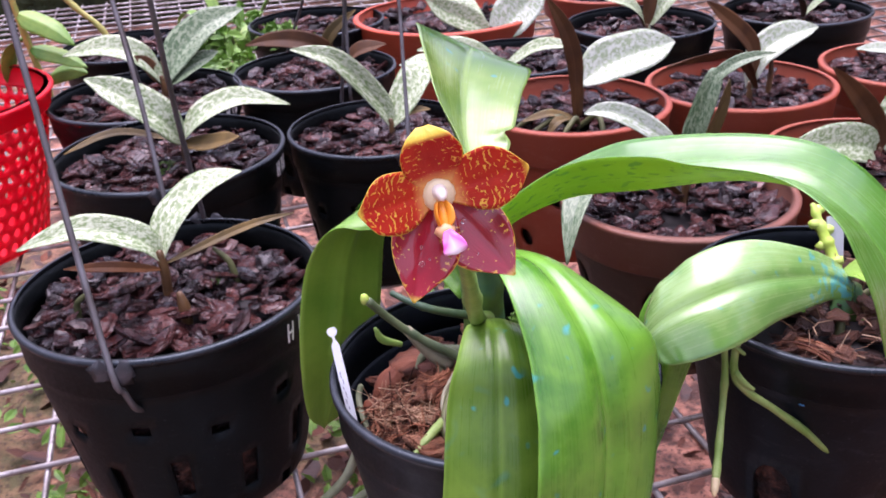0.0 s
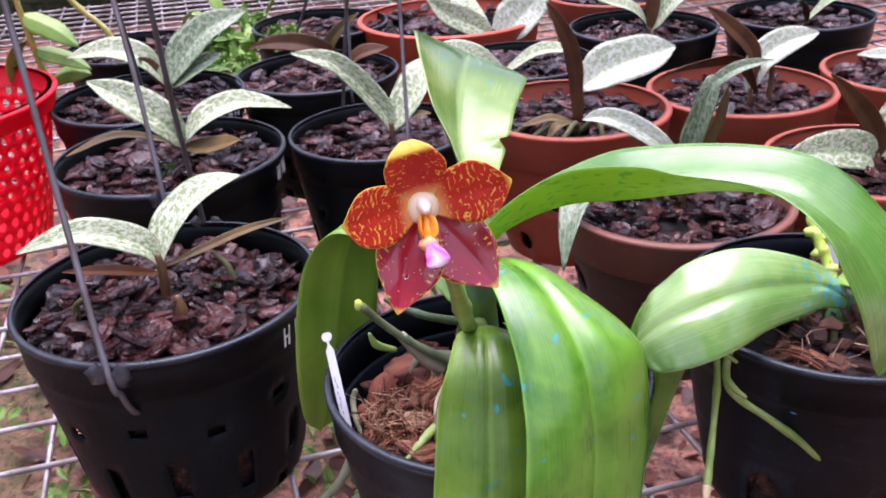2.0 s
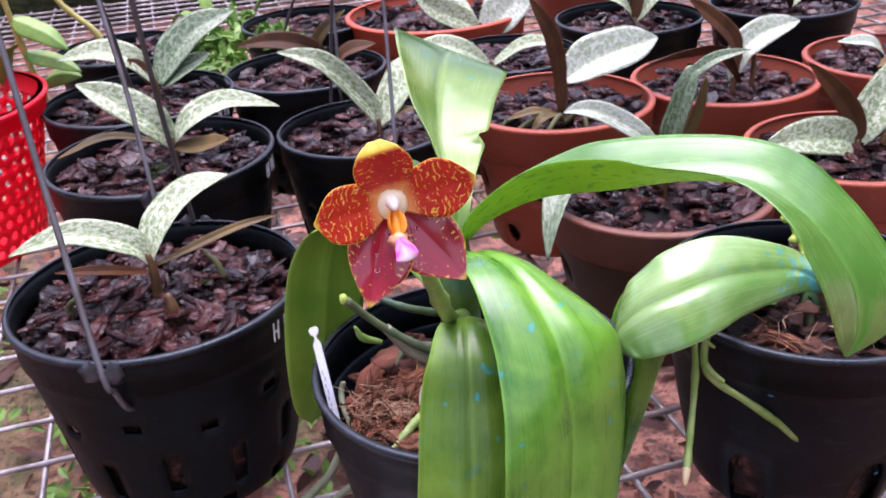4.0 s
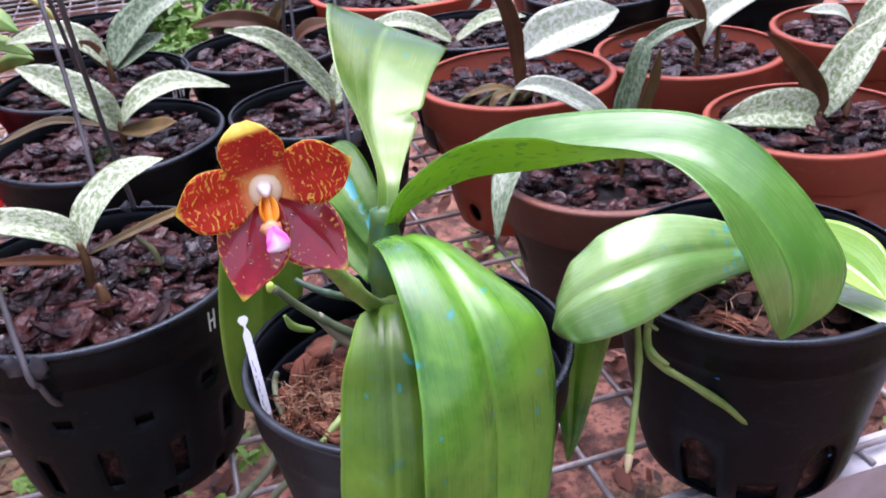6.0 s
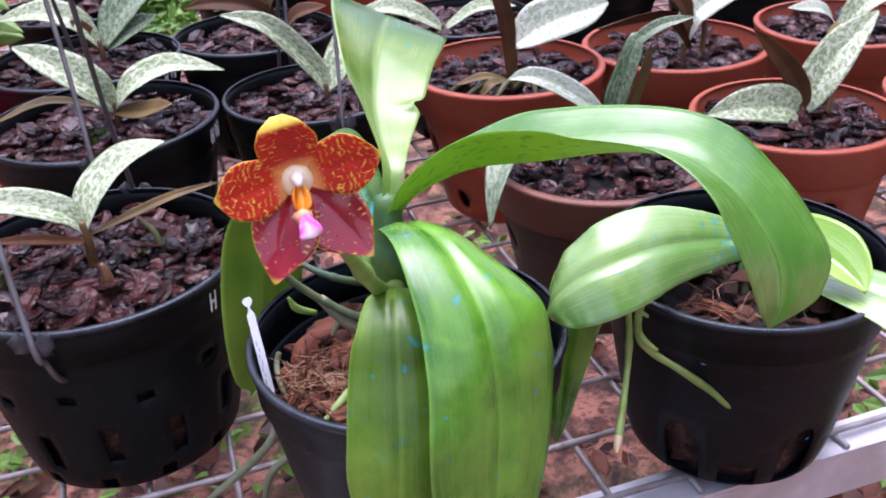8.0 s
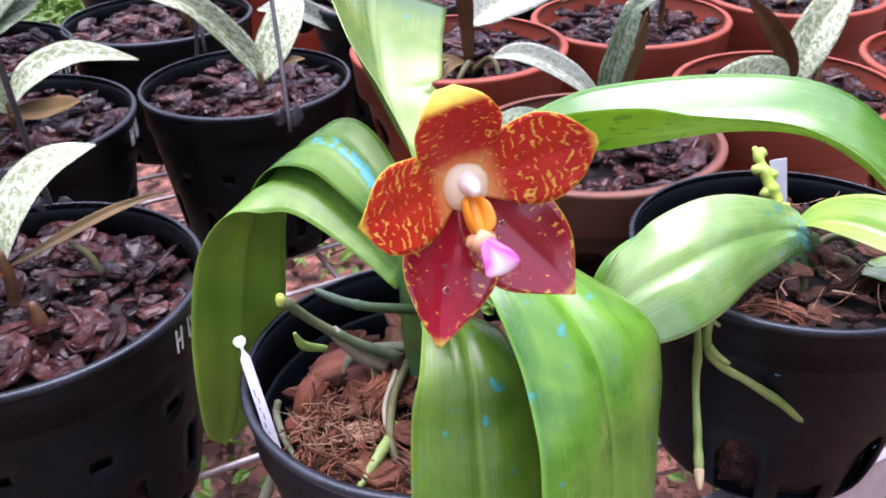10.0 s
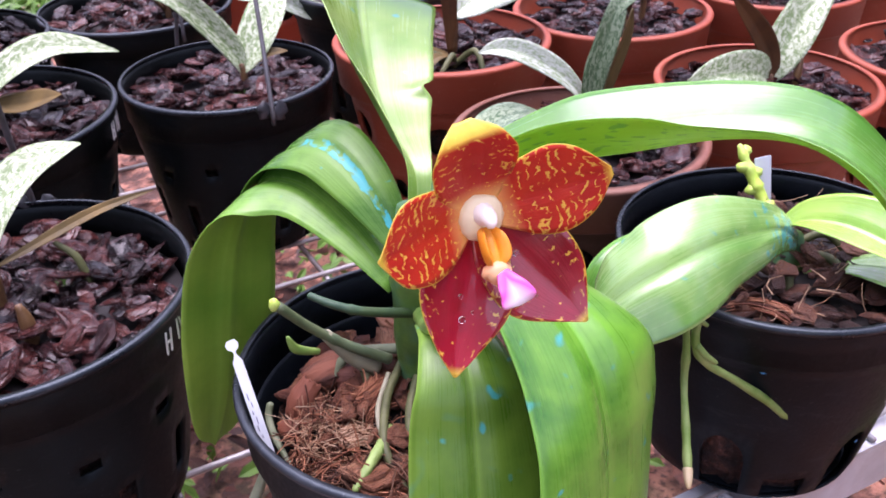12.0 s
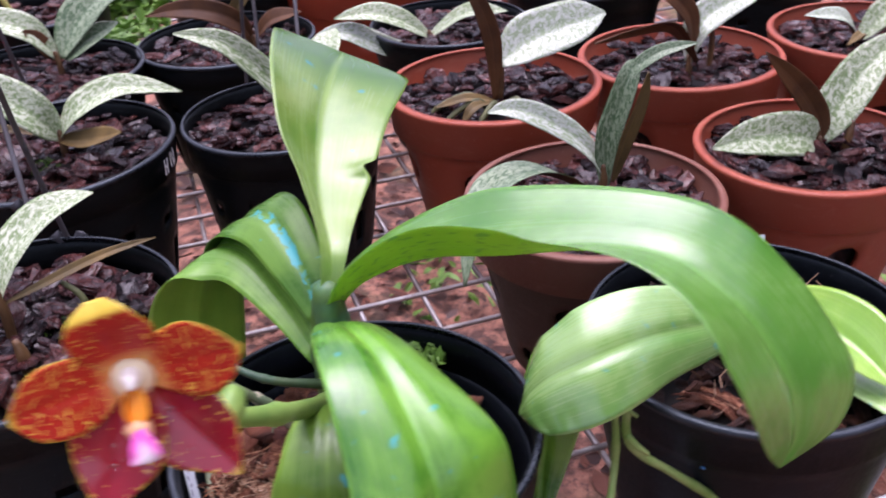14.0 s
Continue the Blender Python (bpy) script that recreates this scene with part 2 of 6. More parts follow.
    k.link(k.b.outputs[0], blend.inputs[1])
    k.link(through_leaf.outputs[0], blend.inputs[2])
    k.link(blend.outputs[0], k.n["Material Output"].inputs[0])
    return k.m


LEAF = orchid_leaf("orchid_leaf_green", (0.155, 0.41, 0.032), (0.032, 0.18, 0.011), 0.10, 0.24, spec=0.7, wet=0.4)
LEAF_RIB = orchid_leaf("orchid_leaf_blue_rib", (0.13, 0.30, 0.036), (0.040, 0.150, 0.014), 0.06, 0.26, spec=0.40, spray=(0.75, 0.12))
LEAF_OLD = orchid_leaf("orchid_leaf_olive", (0.180, 0.345, 0.034), (0.085, 0.21, 0.016), 0.16)
LEAF_MID = orchid_leaf("orchid_leaf_mid_green", (0.17, 0.36, 0.045), (0.062, 0.20, 0.022), 0.06, 0.24, spec=0.40)
# tip: shade of the bent leaf end put into its colour
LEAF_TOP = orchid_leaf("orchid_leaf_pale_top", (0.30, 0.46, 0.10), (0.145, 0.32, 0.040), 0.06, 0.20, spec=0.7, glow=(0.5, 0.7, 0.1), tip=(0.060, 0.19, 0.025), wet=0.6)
LEAF_SPRAY = orchid_leaf("orchid_leaf_sprayed", (0.295, 0.53, 0.150), (0.135, 0.37, 0.064), 0.06, 0.20, spec=1.0, spray=(0.34, 0.6), wet=0.8)
LEAF_LIGHT = orchid_leaf("orchid_leaf_light", (0.32, 0.54, 0.150), (0.17, 0.40, 0.066), 0.10, 0.20, spec=1.0, wet=0.8)
LEAF_ARCH = orchid_leaf("orchid_leaf_satin", (0.16, 0.385, 0.066), (0.062, 0.245, 0.027), 0.0, 0.20, spec=1.0, glow=(0.45, 0.75, 0.06), wet=0.7)
LEAF_YOUNG = orchid_leaf("orchid_leaf_lime", (0.28, 0.50, 0.045), (0.17, 0.39, 0.022), 0.0, 0.22, spec=0.7, wet=0.4)
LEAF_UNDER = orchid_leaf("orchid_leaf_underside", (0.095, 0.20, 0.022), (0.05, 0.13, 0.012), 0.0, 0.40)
LEAF_UNDER_OLIVE = orchid_leaf("olive_leaf_underside", (0.30, 0.52, 0.055), (0.16, 0.36, 0.032), 0.0, 0.36, glow=(0.38, 0.64, 0.05))
LEAF_UNDER_SPOT = orchid_leaf("spotted_leaf_underside", (0.27, 0.52, 0.028), (0.17, 0.40, 0.016), 0.0, 0.38, (0.015, 0.17, 0.075), glow=(0.45, 0.75, 0.06))


def mottled(name, pale, green, gloss=0.34):
    k = Nodes(name, gloss, 0.0, 0.4)
    cells = k.noise(1.0, 4, 0.62, k.coords("UV", (25, 10, 1)), 1.0)
    fine = k.noise(260, 3, 0.6)
    uv = k.coords("UV")
    sep = k.n.new("ShaderNodeSeparateXYZ")
    k.link(uv, sep.inputs[0])
    rib = k.math("ABSOLUTE", k.math("SUBTRACT", sep.outputs[1], 0.5))
    c = k.mix(k.step(k.math("ADD", cells, k.math("MULTIPLY", fine, 0.15)), 0.49, 0.66), pale, green)
    c = k.mix(k.step(rib, 0.0, 0.035, 0.6, 0.0), c, green)
    k.colour(c)
    k.bump(k.math("ADD", cells, fine), 0.15, 0.0006)
    return k.m


MOTTLED = mottled("mottled_leaf", (0.50, 0.56, 0.40), (0.155, 0.24, 0.090), 0.36)
MOTTLED_PALE = mottled("pale_mottled_leaf", (0.50, 0.55, 0.47), (0.25, 0.33, 0.19), 0.36)
MOTTLED_DARK = mottled("dark_mottled_leaf", (0.25, 0.32, 0.20), (0.060, 0.12, 0.050), 0.32)
BROWN_LEAF = orchid_leaf("brown_leaf_underside", (0.12, 0.052, 0.018), (0.060, 0.026, 0.012), 0.0, 0.5, spec=0.3)
TAN_LEAF = orchid_leaf("tan_leaf", (0.24, 0.085, 0.020), (0.12, 0.042, 0.013), 0.0, 0.5, spec=0.35)
OLIVE_LEAF = orchid_leaf("olive_brown_leaf", (0.19, 0.125, 0.038), (0.085, 0.062, 0.022), 0.0, 0.5, spec=0.35)
LEAF_WEED = orchid_leaf("strap_leaf_green", (0.26, 0.42, 0.07), (0.10, 0.26, 0.03), 0.0, 0.4)
LEAF_YELLOW = orchid_leaf("yellowing_leaf", (0.52, 0.52, 0.07), (0.22, 0.36, 0.04), 0.0, 0.4)
WEED = orchid_leaf("weed_leaf", (0.17, 0.34, 0.045), (0.07, 0.18, 0.02), 0.0, 0.5)


def stem_material(name, a, b, rough=0.5, stain=0.0):
    k = Nodes(name, rough)
    n, f = k.noise(70, 4), k.noise(450, 3)
    c = k.mix(k.step(n, 0.35, 0.68), a, b)
    if stain:
        c = k.mix(k.step(k.noise(50, 2), 0.45, 0.6, 0, stain), c, (0.02, 0.30, 0.38))
    k.colour(c)
    k.bump(k.math("ADD", n, f), 0.3, 0.0008)
    return k.m


STEM = stem_material("green_stem", (0.05, 0.115, 0.02), (0.10, 0.20, 0.035), 0.42, 0.16)
SPIKE = stem_material("flower_spike_green", (0.14, 0.28, 0.05), (0.27, 0.42, 0.09), 0.4)
OLD_SPIKE = stem_material("old_spike_grey_green", (0.125, 0.165, 0.075), (0.060, 0.092, 0.038), 0.55, 0.03)
SPIKE_DARK = stem_material("dark_green_spike", (0.024, 0.055, 0.020), (0.055, 0.100, 0.034), 0.55, 0.05)
ROOT = stem_material("aerial_root_green", (0.16, 0.28, 0.05), (0.30, 0.40, 0.13), 0.5)
ROOT_GREY = stem_material("grey_root", (0.13, 0.165, 0.085), (0.25, 0.28, 0.18), 0.6)
ROOT_PALE = stem_material("pale_spike_foot", (0.24, 0.23, 0.14), (0.36, 0.35, 0.24), 0.6)
ROOT_TIP = stem_material("root_tip", (0.55, 0.42, 0.20), (0.62, 0.52, 0.34), 0.4)
CANE = stem_material("yellow_cane", (0.50, 0.46, 0.13), (0.36, 0.40, 0.10), 0.45)
LIME = stem_material("lime_shoot", (0.42, 0.62, 0.06), (0.50, 0.66, 0.16), 0.4)
MOSSY = stem_material("mossy_root", (0.05, 0.06, 0.018), (0.13, 0.14, 0.05), 0.6)
SPROUT = stem_material("tan_sprout", (0.075, 0.036, 0.014), (0.17, 0.090, 0.034), 0.45)


def petal_material(name, inner, red, dark, bars, wet, tip=0.93):
    """Red petal with short yellow cross-bars, a fine yellow margin and a yellow tip."""
    k = Nodes(name, 0.30 if wet else 0.36, 0.0, 0.4 if wet else 0.35)
    sep = k.n.new("ShaderNodeSeparateXYZ")
    k.link(k.coords("UV"), sep.inputs[0])
    along, across = sep.outputs[0], k.math("ABSOLUTE", k.math("SUBTRACT", sep.outputs[1], 0.5))
    base = k.mix(k.step(k.noise(90, 4), 0.3, 0.7), red, dark)
    # petal base: its own orange, with the glow around the column painted in
    base = k.mix(k.step(along, 0.03, 0.27 if not wet else 0.16, 1.0, 0.0), base, inner)
    drift = k.noise(1.0, 3, 0.55, k.coords("UV", (5, 4.5, 1)))
    phase = k.math("ADD", k.math("MULTIPLY", along, 11.0), k.math("MULTIPLY", drift, 4.2))
    place = k.noise(1.0, 2.5, 0.55, k.coords("UV", (15, 11.0, 1)), 0.3)
    line = k.math("SUBTRACT", 1.0, k.math("MULTIPLY", k.math("ABSOLUTE", k.math("SUBTRACT", k.math("FRACT", phase), 0.5)), 7.0))
    where = k.step(k.math("ADD", place, k.math("MULTIPLY", across, 0.30 if not wet else 0.6)), (0.60 if not wet else 0.78) - bars, (0.66 if not wet else 0.84) - bars)
    line = k.math("MULTIPLY", k.step(line, 0.0, 0.45), where)
    line = k.math("MULTIPLY", line, k.step(along, 0.10, 0.25))
    c = k.mix(k.math("MULTIPLY", line, 0.92), base, (0.72, 0.46, 0.06))
    edge = k.math("ADD", k.math("MULTIPLY", k.step(across, 0.484, 0.499), k.step(along, 0.25, 0.5)), k.step(along, tip, tip + 0.07))
    c = k.mix(k.math("MINIMUM", edge, 0.9), c, (0.68, 0.52, 0.05))
    k.colour(c)
    k.bump(k.math("ADD", k.noise(1.0, 3, 0.5, k.coords("UV", (3, 30, 1))), k.noise(300, 3)), 0.22, 0.0005)
    k.b.inputs["Subsurface Weight"].default_value = 0.15
    k.b.inputs["Subsurface Radius"].default_value = (0.006, 0.002, 0.001)
    k.b.inputs["Subsurface Scale"].default_value = 0.3
    if wet:
        film = k.noise(62, 1.5, 0.45, k.coords("Object"), 0.5)
        k.link(k.step(film, 0.49, 0.52, 0.10, 1.0), k.b.inputs["Coat Weight"])
        k.b.inputs["Coat Roughness"].default_value = 0.03
        k.b.inputs["Coat IOR"].default_value = 1.6
    return k.m


PETAL = petal_material("orange_red_petal", (0.88, 0.50, 0.14), (0.55, 0.042, 0.012), (0.40, 0.016, 0.010), 0.065, False)
SEPAL = petal_material("crimson_sepal", (0.55, 0.07, 0.02), (0.36, 0.007, 0.022), (0.24, 0.004, 0.014), 0.045, True)
PETAL_TOP = petal_material("yellow_tipped_sepal", (0.88, 0.50, 0.14), (0.55, 0.042, 0.012), (0.40, 0.016, 0.010), 0.005, False, 0.78)
PETAL_BACK = plain("petal_back", (0.62, 0.50, 0.10), 0.45)
CREAM = plain("cream_column", (0.92, 0.78, 0.48), 0.5)
COLUMN_WHITE = plain("white_column_cap", (0.95, 0.89, 0.78), 0.3)
LIP_ORANGE = plain("orange_lip_lobe", (0.90, 0.34, 0.02), 0.32)
LIP_PEACH = plain("peach_callus", (0.88, 0.50, 0.25), 0.35)


def lip_material():
    k = Nodes("pink_lip", 0.25)
    sep = k.n.new("ShaderNodeSeparateXYZ")
    k.link(k.coords("UV"), sep.inputs[0])
    side = k.math("ABSOLUTE", k.math("SUBTRACT", sep.outputs[1], 0.5))
    c = k.mix(k.step(k.math("ADD", k.math("MULTIPLY", side, -1.1), sep.outputs[0]), 0.10, 0.62), (0.70, 0.10, 0.42), (0.90, 0.80, 0.84))
    k.colour(c)
    return k.m


LIP_PINK = lip_material()
WATER = Nodes("water_drop", 0.02)
WATER.b.inputs["Transmission Weight"].default_value = 1.0
WATER.b.inputs["IOR"].default_value = 1.33
WATER = WATER.m


def soil_material():
    k = Nodes("damp_soil", 0.8)
    big, mid, fine = k.noise(3, 4), k.noise(22, 5, 0.6), k.noise(120, 5, 0.6)
    c = k.mix(k.step(mid, 0.42, 0.60), (0.080, 0.034, 0.023), (0.41, 0.185, 0.122))
    c = k.mix(k.step(big, 0.52, 0.66, 0, 0.6), c, (0.09, 0.11, 0.035))
    c = k.mix(k.step(fine, 0.52, 0.62, 0, 0.75), c, (0.035, 0.020, 0.017))
    k.colour(c)
    k.bump(k.math("ADD", mid, k.math("MULTIPLY", fine, 0.5)), 0.9, 0.012)
    return k.m


SOIL = soil_material()


# dark green of the added light-blocking ring
def block_ring_material():
    k = Nodes("block_ring_green", 0.7)
    n, f = k.noise(4, 5), k.noise(22, 4)
    k.colour(k.mix(k.step(k.math("ADD", n, k.math("MULTIPLY", f, 0.6)), 0.5, 1.0), (0.010, 0.018, 0.006), (0.055, 0.085, 0.025)))
    k.bump(f, 1.0, 0.05)
    return k.m


BLOCK_RING = block_ring_material()


# ---- building helpers ----
def mesh_of(name, verts, faces, mats, slots=None, uvs=None, smooth=True):
    me = bpy.data.meshes.new(name)
    me.from_pydata([tuple(v) for v in verts], [], faces)
    for m in mats:
        me.materials.append(m)
    if slots is not None:
        me.polygons.foreach_set("material_index", slots)
    if smooth:
        me.polygons.foreach_set("use_smooth", [True] * len(me.polygons))
    if uvs is not None:
        layer = me.uv_layers.new(name="UVMap")
        idx = np.empty(len(me.loops), dtype=np.int32)
        me.loops.foreach_get("vertex_index", idx)
        layer.data.foreach_set("uv", np.asarray(uvs, dtype=np.float32)[idx].ravel())
    me.update()
    return me


def thing(name, label, category, group="", kind="", at=(0, 0, 0)):
    ob = new(name)
    ob.empty_display_size = 0.02
    ob.location = at
    return tagged(ob, label, category, group, kind)


def part(name, me, parent=None, label="", at=(0, 0, 0)):
    ob = new(name, me)
    ob.location = at
    if parent:
        ob.parent = parent
    return tagged(ob, label)


def spline(points, n):
    """Catmull-Rom through rows of numbers, n + 1 samples at even steps of the row index."""
    p = np.asarray(points, dtype=float)
    p = np.vstack([2 * p[0] - p[1], p, 2 * p[-1] - p[-2]])
    out = []
    for s in np.linspace(0, len(p) - 3 - 1e-9, n + 1):
        i, f = int(s), s - int(s)
        a, b, c, d = p[i:i + 4]
        out.append(0.5 * (2 * b + (c - a) * f + (2 * a - 5 * b + 4 * c - d) * f * f + (3 * b - a - 3 * c + d) * f ** 3))
    return np.array(out)


def unit(v):
    v = np.asarray(v, dtype=float)
    return v / (np.linalg.norm(v, axis=-1, keepdims=True) + 1e-12)


def blade(name, stations, sides, mats, fold=0.2, groove=0.0, thick=0.0016, n=40, m=12, wave=0.0, seed=0, round_tip=0.0, cup=0.0, notch=None, bulge=0.0, oblique=False):
    """A leaf or petal: stations of (x, y, z, half width), the direction across at its ends or stations.
    fold lifts both margins, groove sinks the midrib, bulge rounds each half, wave ripples the margins,
    oblique keeps the given direction across where the tip runs askew. Top faces take mats[0], the underside mats[1]."""
    st = spline(stations, n)
    sd = spline(sides, n) if len(sides) > 2 else np.linspace(sides[0], sides[-1], n + 1)
    c, h = st[:, :3], np.maximum(st[:, 3], 0.0003)
    if round_tip:
        t = np.linspace(0, 1, n + 1)
        e = np.clip((t - (1 - round_tip)) / round_tip, 0, 1)
        h = np.maximum(h * np.sqrt(np.maximum(1 - e ** 2, 0)), 0.0003)
    fo = np.interp(np.linspace(0, 1, n + 1), np.linspace(0, 1, len(fold)), fold) if hasattr(fold, "__len__") else np.full(n + 1, fold)
    tan = unit(np.gradient(c, axis=0))
    sd = unit(sd) if oblique else unit(sd - tan * np.sum(sd * tan, axis=1, keepdims=True))
    nrm = unit(np.cross(sd, tan))
    rnd = random.Random(seed)
    ph = [rnd.uniform(0, 6.28) for _ in range(4)]
    top, bot, uv = [], [], []
    for i in range(n + 1):
        f = i / n
        for j in range(m + 1):
            s = 2 * j / m - 1
            lift = fo[i] * h[i] * abs(s) ** 1.4 - groove * h[i] * math.exp(-(s / 0.16) ** 2) + cup * h[i] * s * s + bulge * h[i] * math.sin(math.pi * min(1.0, abs(s))) ** 0.8
            rip = wave * h[i] * abs(s) ** 2 * (math.sin(9 * f + ph[0] + 2 * (s > 0)) + 0.6 * math.sin(17 * f + ph[1] + 1.3 * (s > 0)))
            k = 1 + 0.03 * math.sin(11 * f + ph[2] + (2.1 if s > 0 else 0)) * abs(s)
            if notch and s > 0:
                k *= 1 - notch[1] * math.exp(-((f - notch[0]) / 0.022) ** 2) * s
            p = c[i] + sd[i] * h[i] * s * k + nrm[i] * (lift + rip)
            top.append(p)
            bot.append(p - nrm[i] * thick * (1 - 0.8 * s * s))
            uv.append((f, j / m))
    k, w = len(top), m + 1
    faces, slots = [], []
    for i in range(n):
        for j in range(m):
            a = i * w + j
            faces.append((a, a + 1, a + w + 1, a + w))
            slots.append(0)
            faces.append((k + a, k + a + w, k + a + w + 1, k + a + 1))
            slots.append(1)
    ring = [j for j in range(w)] + [i * w + m for i in range(1, n + 1)] + [n * w + j for j in range(m - 1, -1, -1)] + [i * w for i in range(n - 1, 0, -1)]
    for a, b in zip(ring, ring[1:] + ring[:1]):
        faces.append((b, a, k + a, k + b))
        slots.append(0)
    return mesh_of(name, top + bot, faces, mats, slots, uv + uv)


def tube(name, points, radii, mat, n=24, m=10, knots=()):
    """A round stem, root or wire through the points. knots: (place along 0..1, swelling)."""
    rows = [(*p, r) for p, r in zip(points, radii if hasattr(radii, "__len__") else [radii] * len(points))]
    st = spline(rows, n)
    c, r = st[:, :3], np.maximum(st[:, 3], 0.0002)
    t = np.linspace(0, 1, n + 1)
    for at, more in knots:
        r = r * (1 + more * np.exp(-((t - at) / 0.03) ** 2))
    tan = unit(np.gradient(c, axis=0))
    ref = np.array([0.3, 0.2, 0.93]) if abs(tan[0][2]) < 0.8 else np.array([1.0, 0.1, 0.0])
    verts, faces = [], []
    u = np.cross(tan[0], ref)
    for i in range(n + 1):
        u = unit(u - tan[i] * np.dot(u, tan[i]))
        v = np.cross(tan[i], u)
        for j in range(m):
            a = 2 * math.pi * j / m
            verts.append(c[i] + r[i] * (u * math.cos(a) + v * math.sin(a)))
    for i in range(n):
        for j in range(m):
            a, b = i * m + j, i * m + (j + 1) % m
            faces.append((a, b, b + m, a + m))
    verts += [c[0] - tan[0] * r[0] * 0.5, c[-1] + tan[-1] * r[-1] * 0.5]
    k = len(verts)
    for j in range(m):
        faces.append((k - 2, (j + 1) % m, j))
        faces.append((k - 1, n * m + j, n * m + (j + 1) % m))
    return mesh_of(name, verts, faces, [mat])


def blob(name, size, mat, seed=0, rough=0.25, m=10, n=7, power=1.0):
    """An uneven rounded lump of the given half sizes."""
    verts, faces = [], []
    for i in range(n + 1):
        a = math.pi * i / n
        for j in range(m):
            b = 2 * math.pi * j / m
            d = Vector((math.sin(a) * math.cos(b), math.sin(a) * math.sin(b), math.cos(a)))
            k = 1 + rough * noise.noise(d * 1.7 + Vector((seed * 3.1, seed * 1.7, seed)))
            verts.append([d[q] * size[q] * k for q in range(3)])
    for i in range(n):
        for j in range(m):
            a, b = i * m + j, i * m + (j + 1) % m
            faces.append((a, a + m, b + m, b))
    return mesh_of(name, verts, faces, [mat])


def lathe(name, outer, inner, mat, seg=72, holes=()):
    """A round wall between an outer and an inner profile of (radius, height) rows of equal number; holes are
    (first segment, last segment, first row, last row[, shape]) cut through both; shape "oval" or "arch" rounds them."""
    rows = len(outer)
    moved = {}
    for hole in holes:
        if len(hole) < 5:
            continue
        j0, j1, i0, i1, shape = hole
        for j in range(j0, j1 + 1):
            for i in range(i0, i1 + 1):
                x, y = 2 * (j - j0) / (j1 - j0) - 1, 2 * (i - i0) / (i1 - i0) - 1
                if shape == "arch" and y < 0:
                    continue
                x2, y2 = x * math.sqrt(1 - y * y / 2), y * math.sqrt(1 - x * x / 2)
                moved[(i, j % seg)] = ((x2 - x) * (j1 - j0) / 2, i0 + (y2 + 1) * (i1 - i0) / 2)
    holes = [hole[:4] for hole in holes]
    verts = []
    for prof in (outer, inner):
        radii, heights = [p[0] for p in prof], [p[1] for p in prof]
        for i, (r, z) in enumerate(prof):
            for j in range(seg):
                shift, row = moved.get((i, j), (0.0, i))
                a = 2 * math.pi * (j + shift) / seg
                r2, z2 = (r, z) if row == i else (np.interp(row, range(rows), radii), np.interp(row, range(rows), heights))
                verts.append((r2 * math.cos(a), r2 * math.sin(a), z2))
    off = rows * seg
    cut = set()
    for j0, j1, i0, i1 in holes:
        for j in range(j0, j1):
            for i in range(i0, i1):
                cut.add((i, j % seg))
    v = lambda i, j, k=0: k * off + i * seg + j % seg
    faces = []
    for i in range(rows - 1):
        for j in range(seg):
            if (i, j) in cut:
                for d, (a, b) in (((i - 1, j), ((i, j), (i, j + 1))), ((i + 1, j), ((i + 1, j + 1), (i + 1, j))),
                                  ((i, (j - 1) % seg), ((i + 1, j), (i, j))), ((i, (j + 1) % seg), ((i, j + 1), (i + 1, j + 1)))):
                    if d not in cut:
                        faces.append((v(*a), v(*b), v(*b, 1), v(*a, 1)))
                continue
            faces.append((v(i, j), v(i, j + 1), v(i + 1, j + 1), v(i + 1, j)))
            faces.append((v(i, j, 1), v(i + 1, j, 1), v(i + 1, j + 1, 1), v(i, j + 1, 1)))
    for j in range(seg):
        faces.append((v(rows - 1, j), v(rows - 1, j + 1), v(rows - 1, j + 1, 1), v(rows - 1, j, 1)))
        faces.append((v(0, j, 1), v(0, j + 1, 1), v(0, j + 1), v(0, j)))
    return mesh_of(name, verts, faces, [mat])


def box_mesh(name, size, mat, bevel=0.0008):
    bm = bmesh.new()
    bmesh.ops.create_cube(bm, size=1.0)
    bmesh.ops.scale(bm, vec=size, verts=bm.verts)
    if bevel:
        bmesh.ops.bevel(bm, geom=bm.edges[:], offset=bevel, segments=2, affect="EDGES")
    me = bpy.data.meshes.new(name)
    bm.to_mesh(me)
    bm.free()
    me.materials.append(mat)
    return me


# ---- ground and bench ----
def ground():
    """One sheet of damp soil, finely cut and uneven below the bench, out to the horizon."""
    xs = np.concatenate([[-400, -60, -12, -5], np.linspace(-3, 3, 76), [5, 12, 60, 400]])
    ys = np.concatenate([[-400, -60, -12, -4], np.linspace(-1.5, 4.5, 76), [6, 12, 60, 400]])
    verts, faces = [], []
    for y in ys:
        for x in xs:
            z = -0.52
            if abs(x) < 4 and -3 < y < 5:
                z += 0.035 * noise.noise(Vector((x * 3, y * 3, 1))) + 0.012 * noise.noise(Vector((x * 13, y * 13, 4)))
            verts.append((x, y, z))
    w = len(xs)
    for j in range(len(ys) - 1):
        for i in range(w - 1):
            a = j * w + i
            faces.append((a, a + 1, a + w + 1, a + w))
    tagged(new("ground", mesh_of("ground", verts, faces, [SOIL])), "damp brown soil under the bench", "ground", kind="structure")


ground()


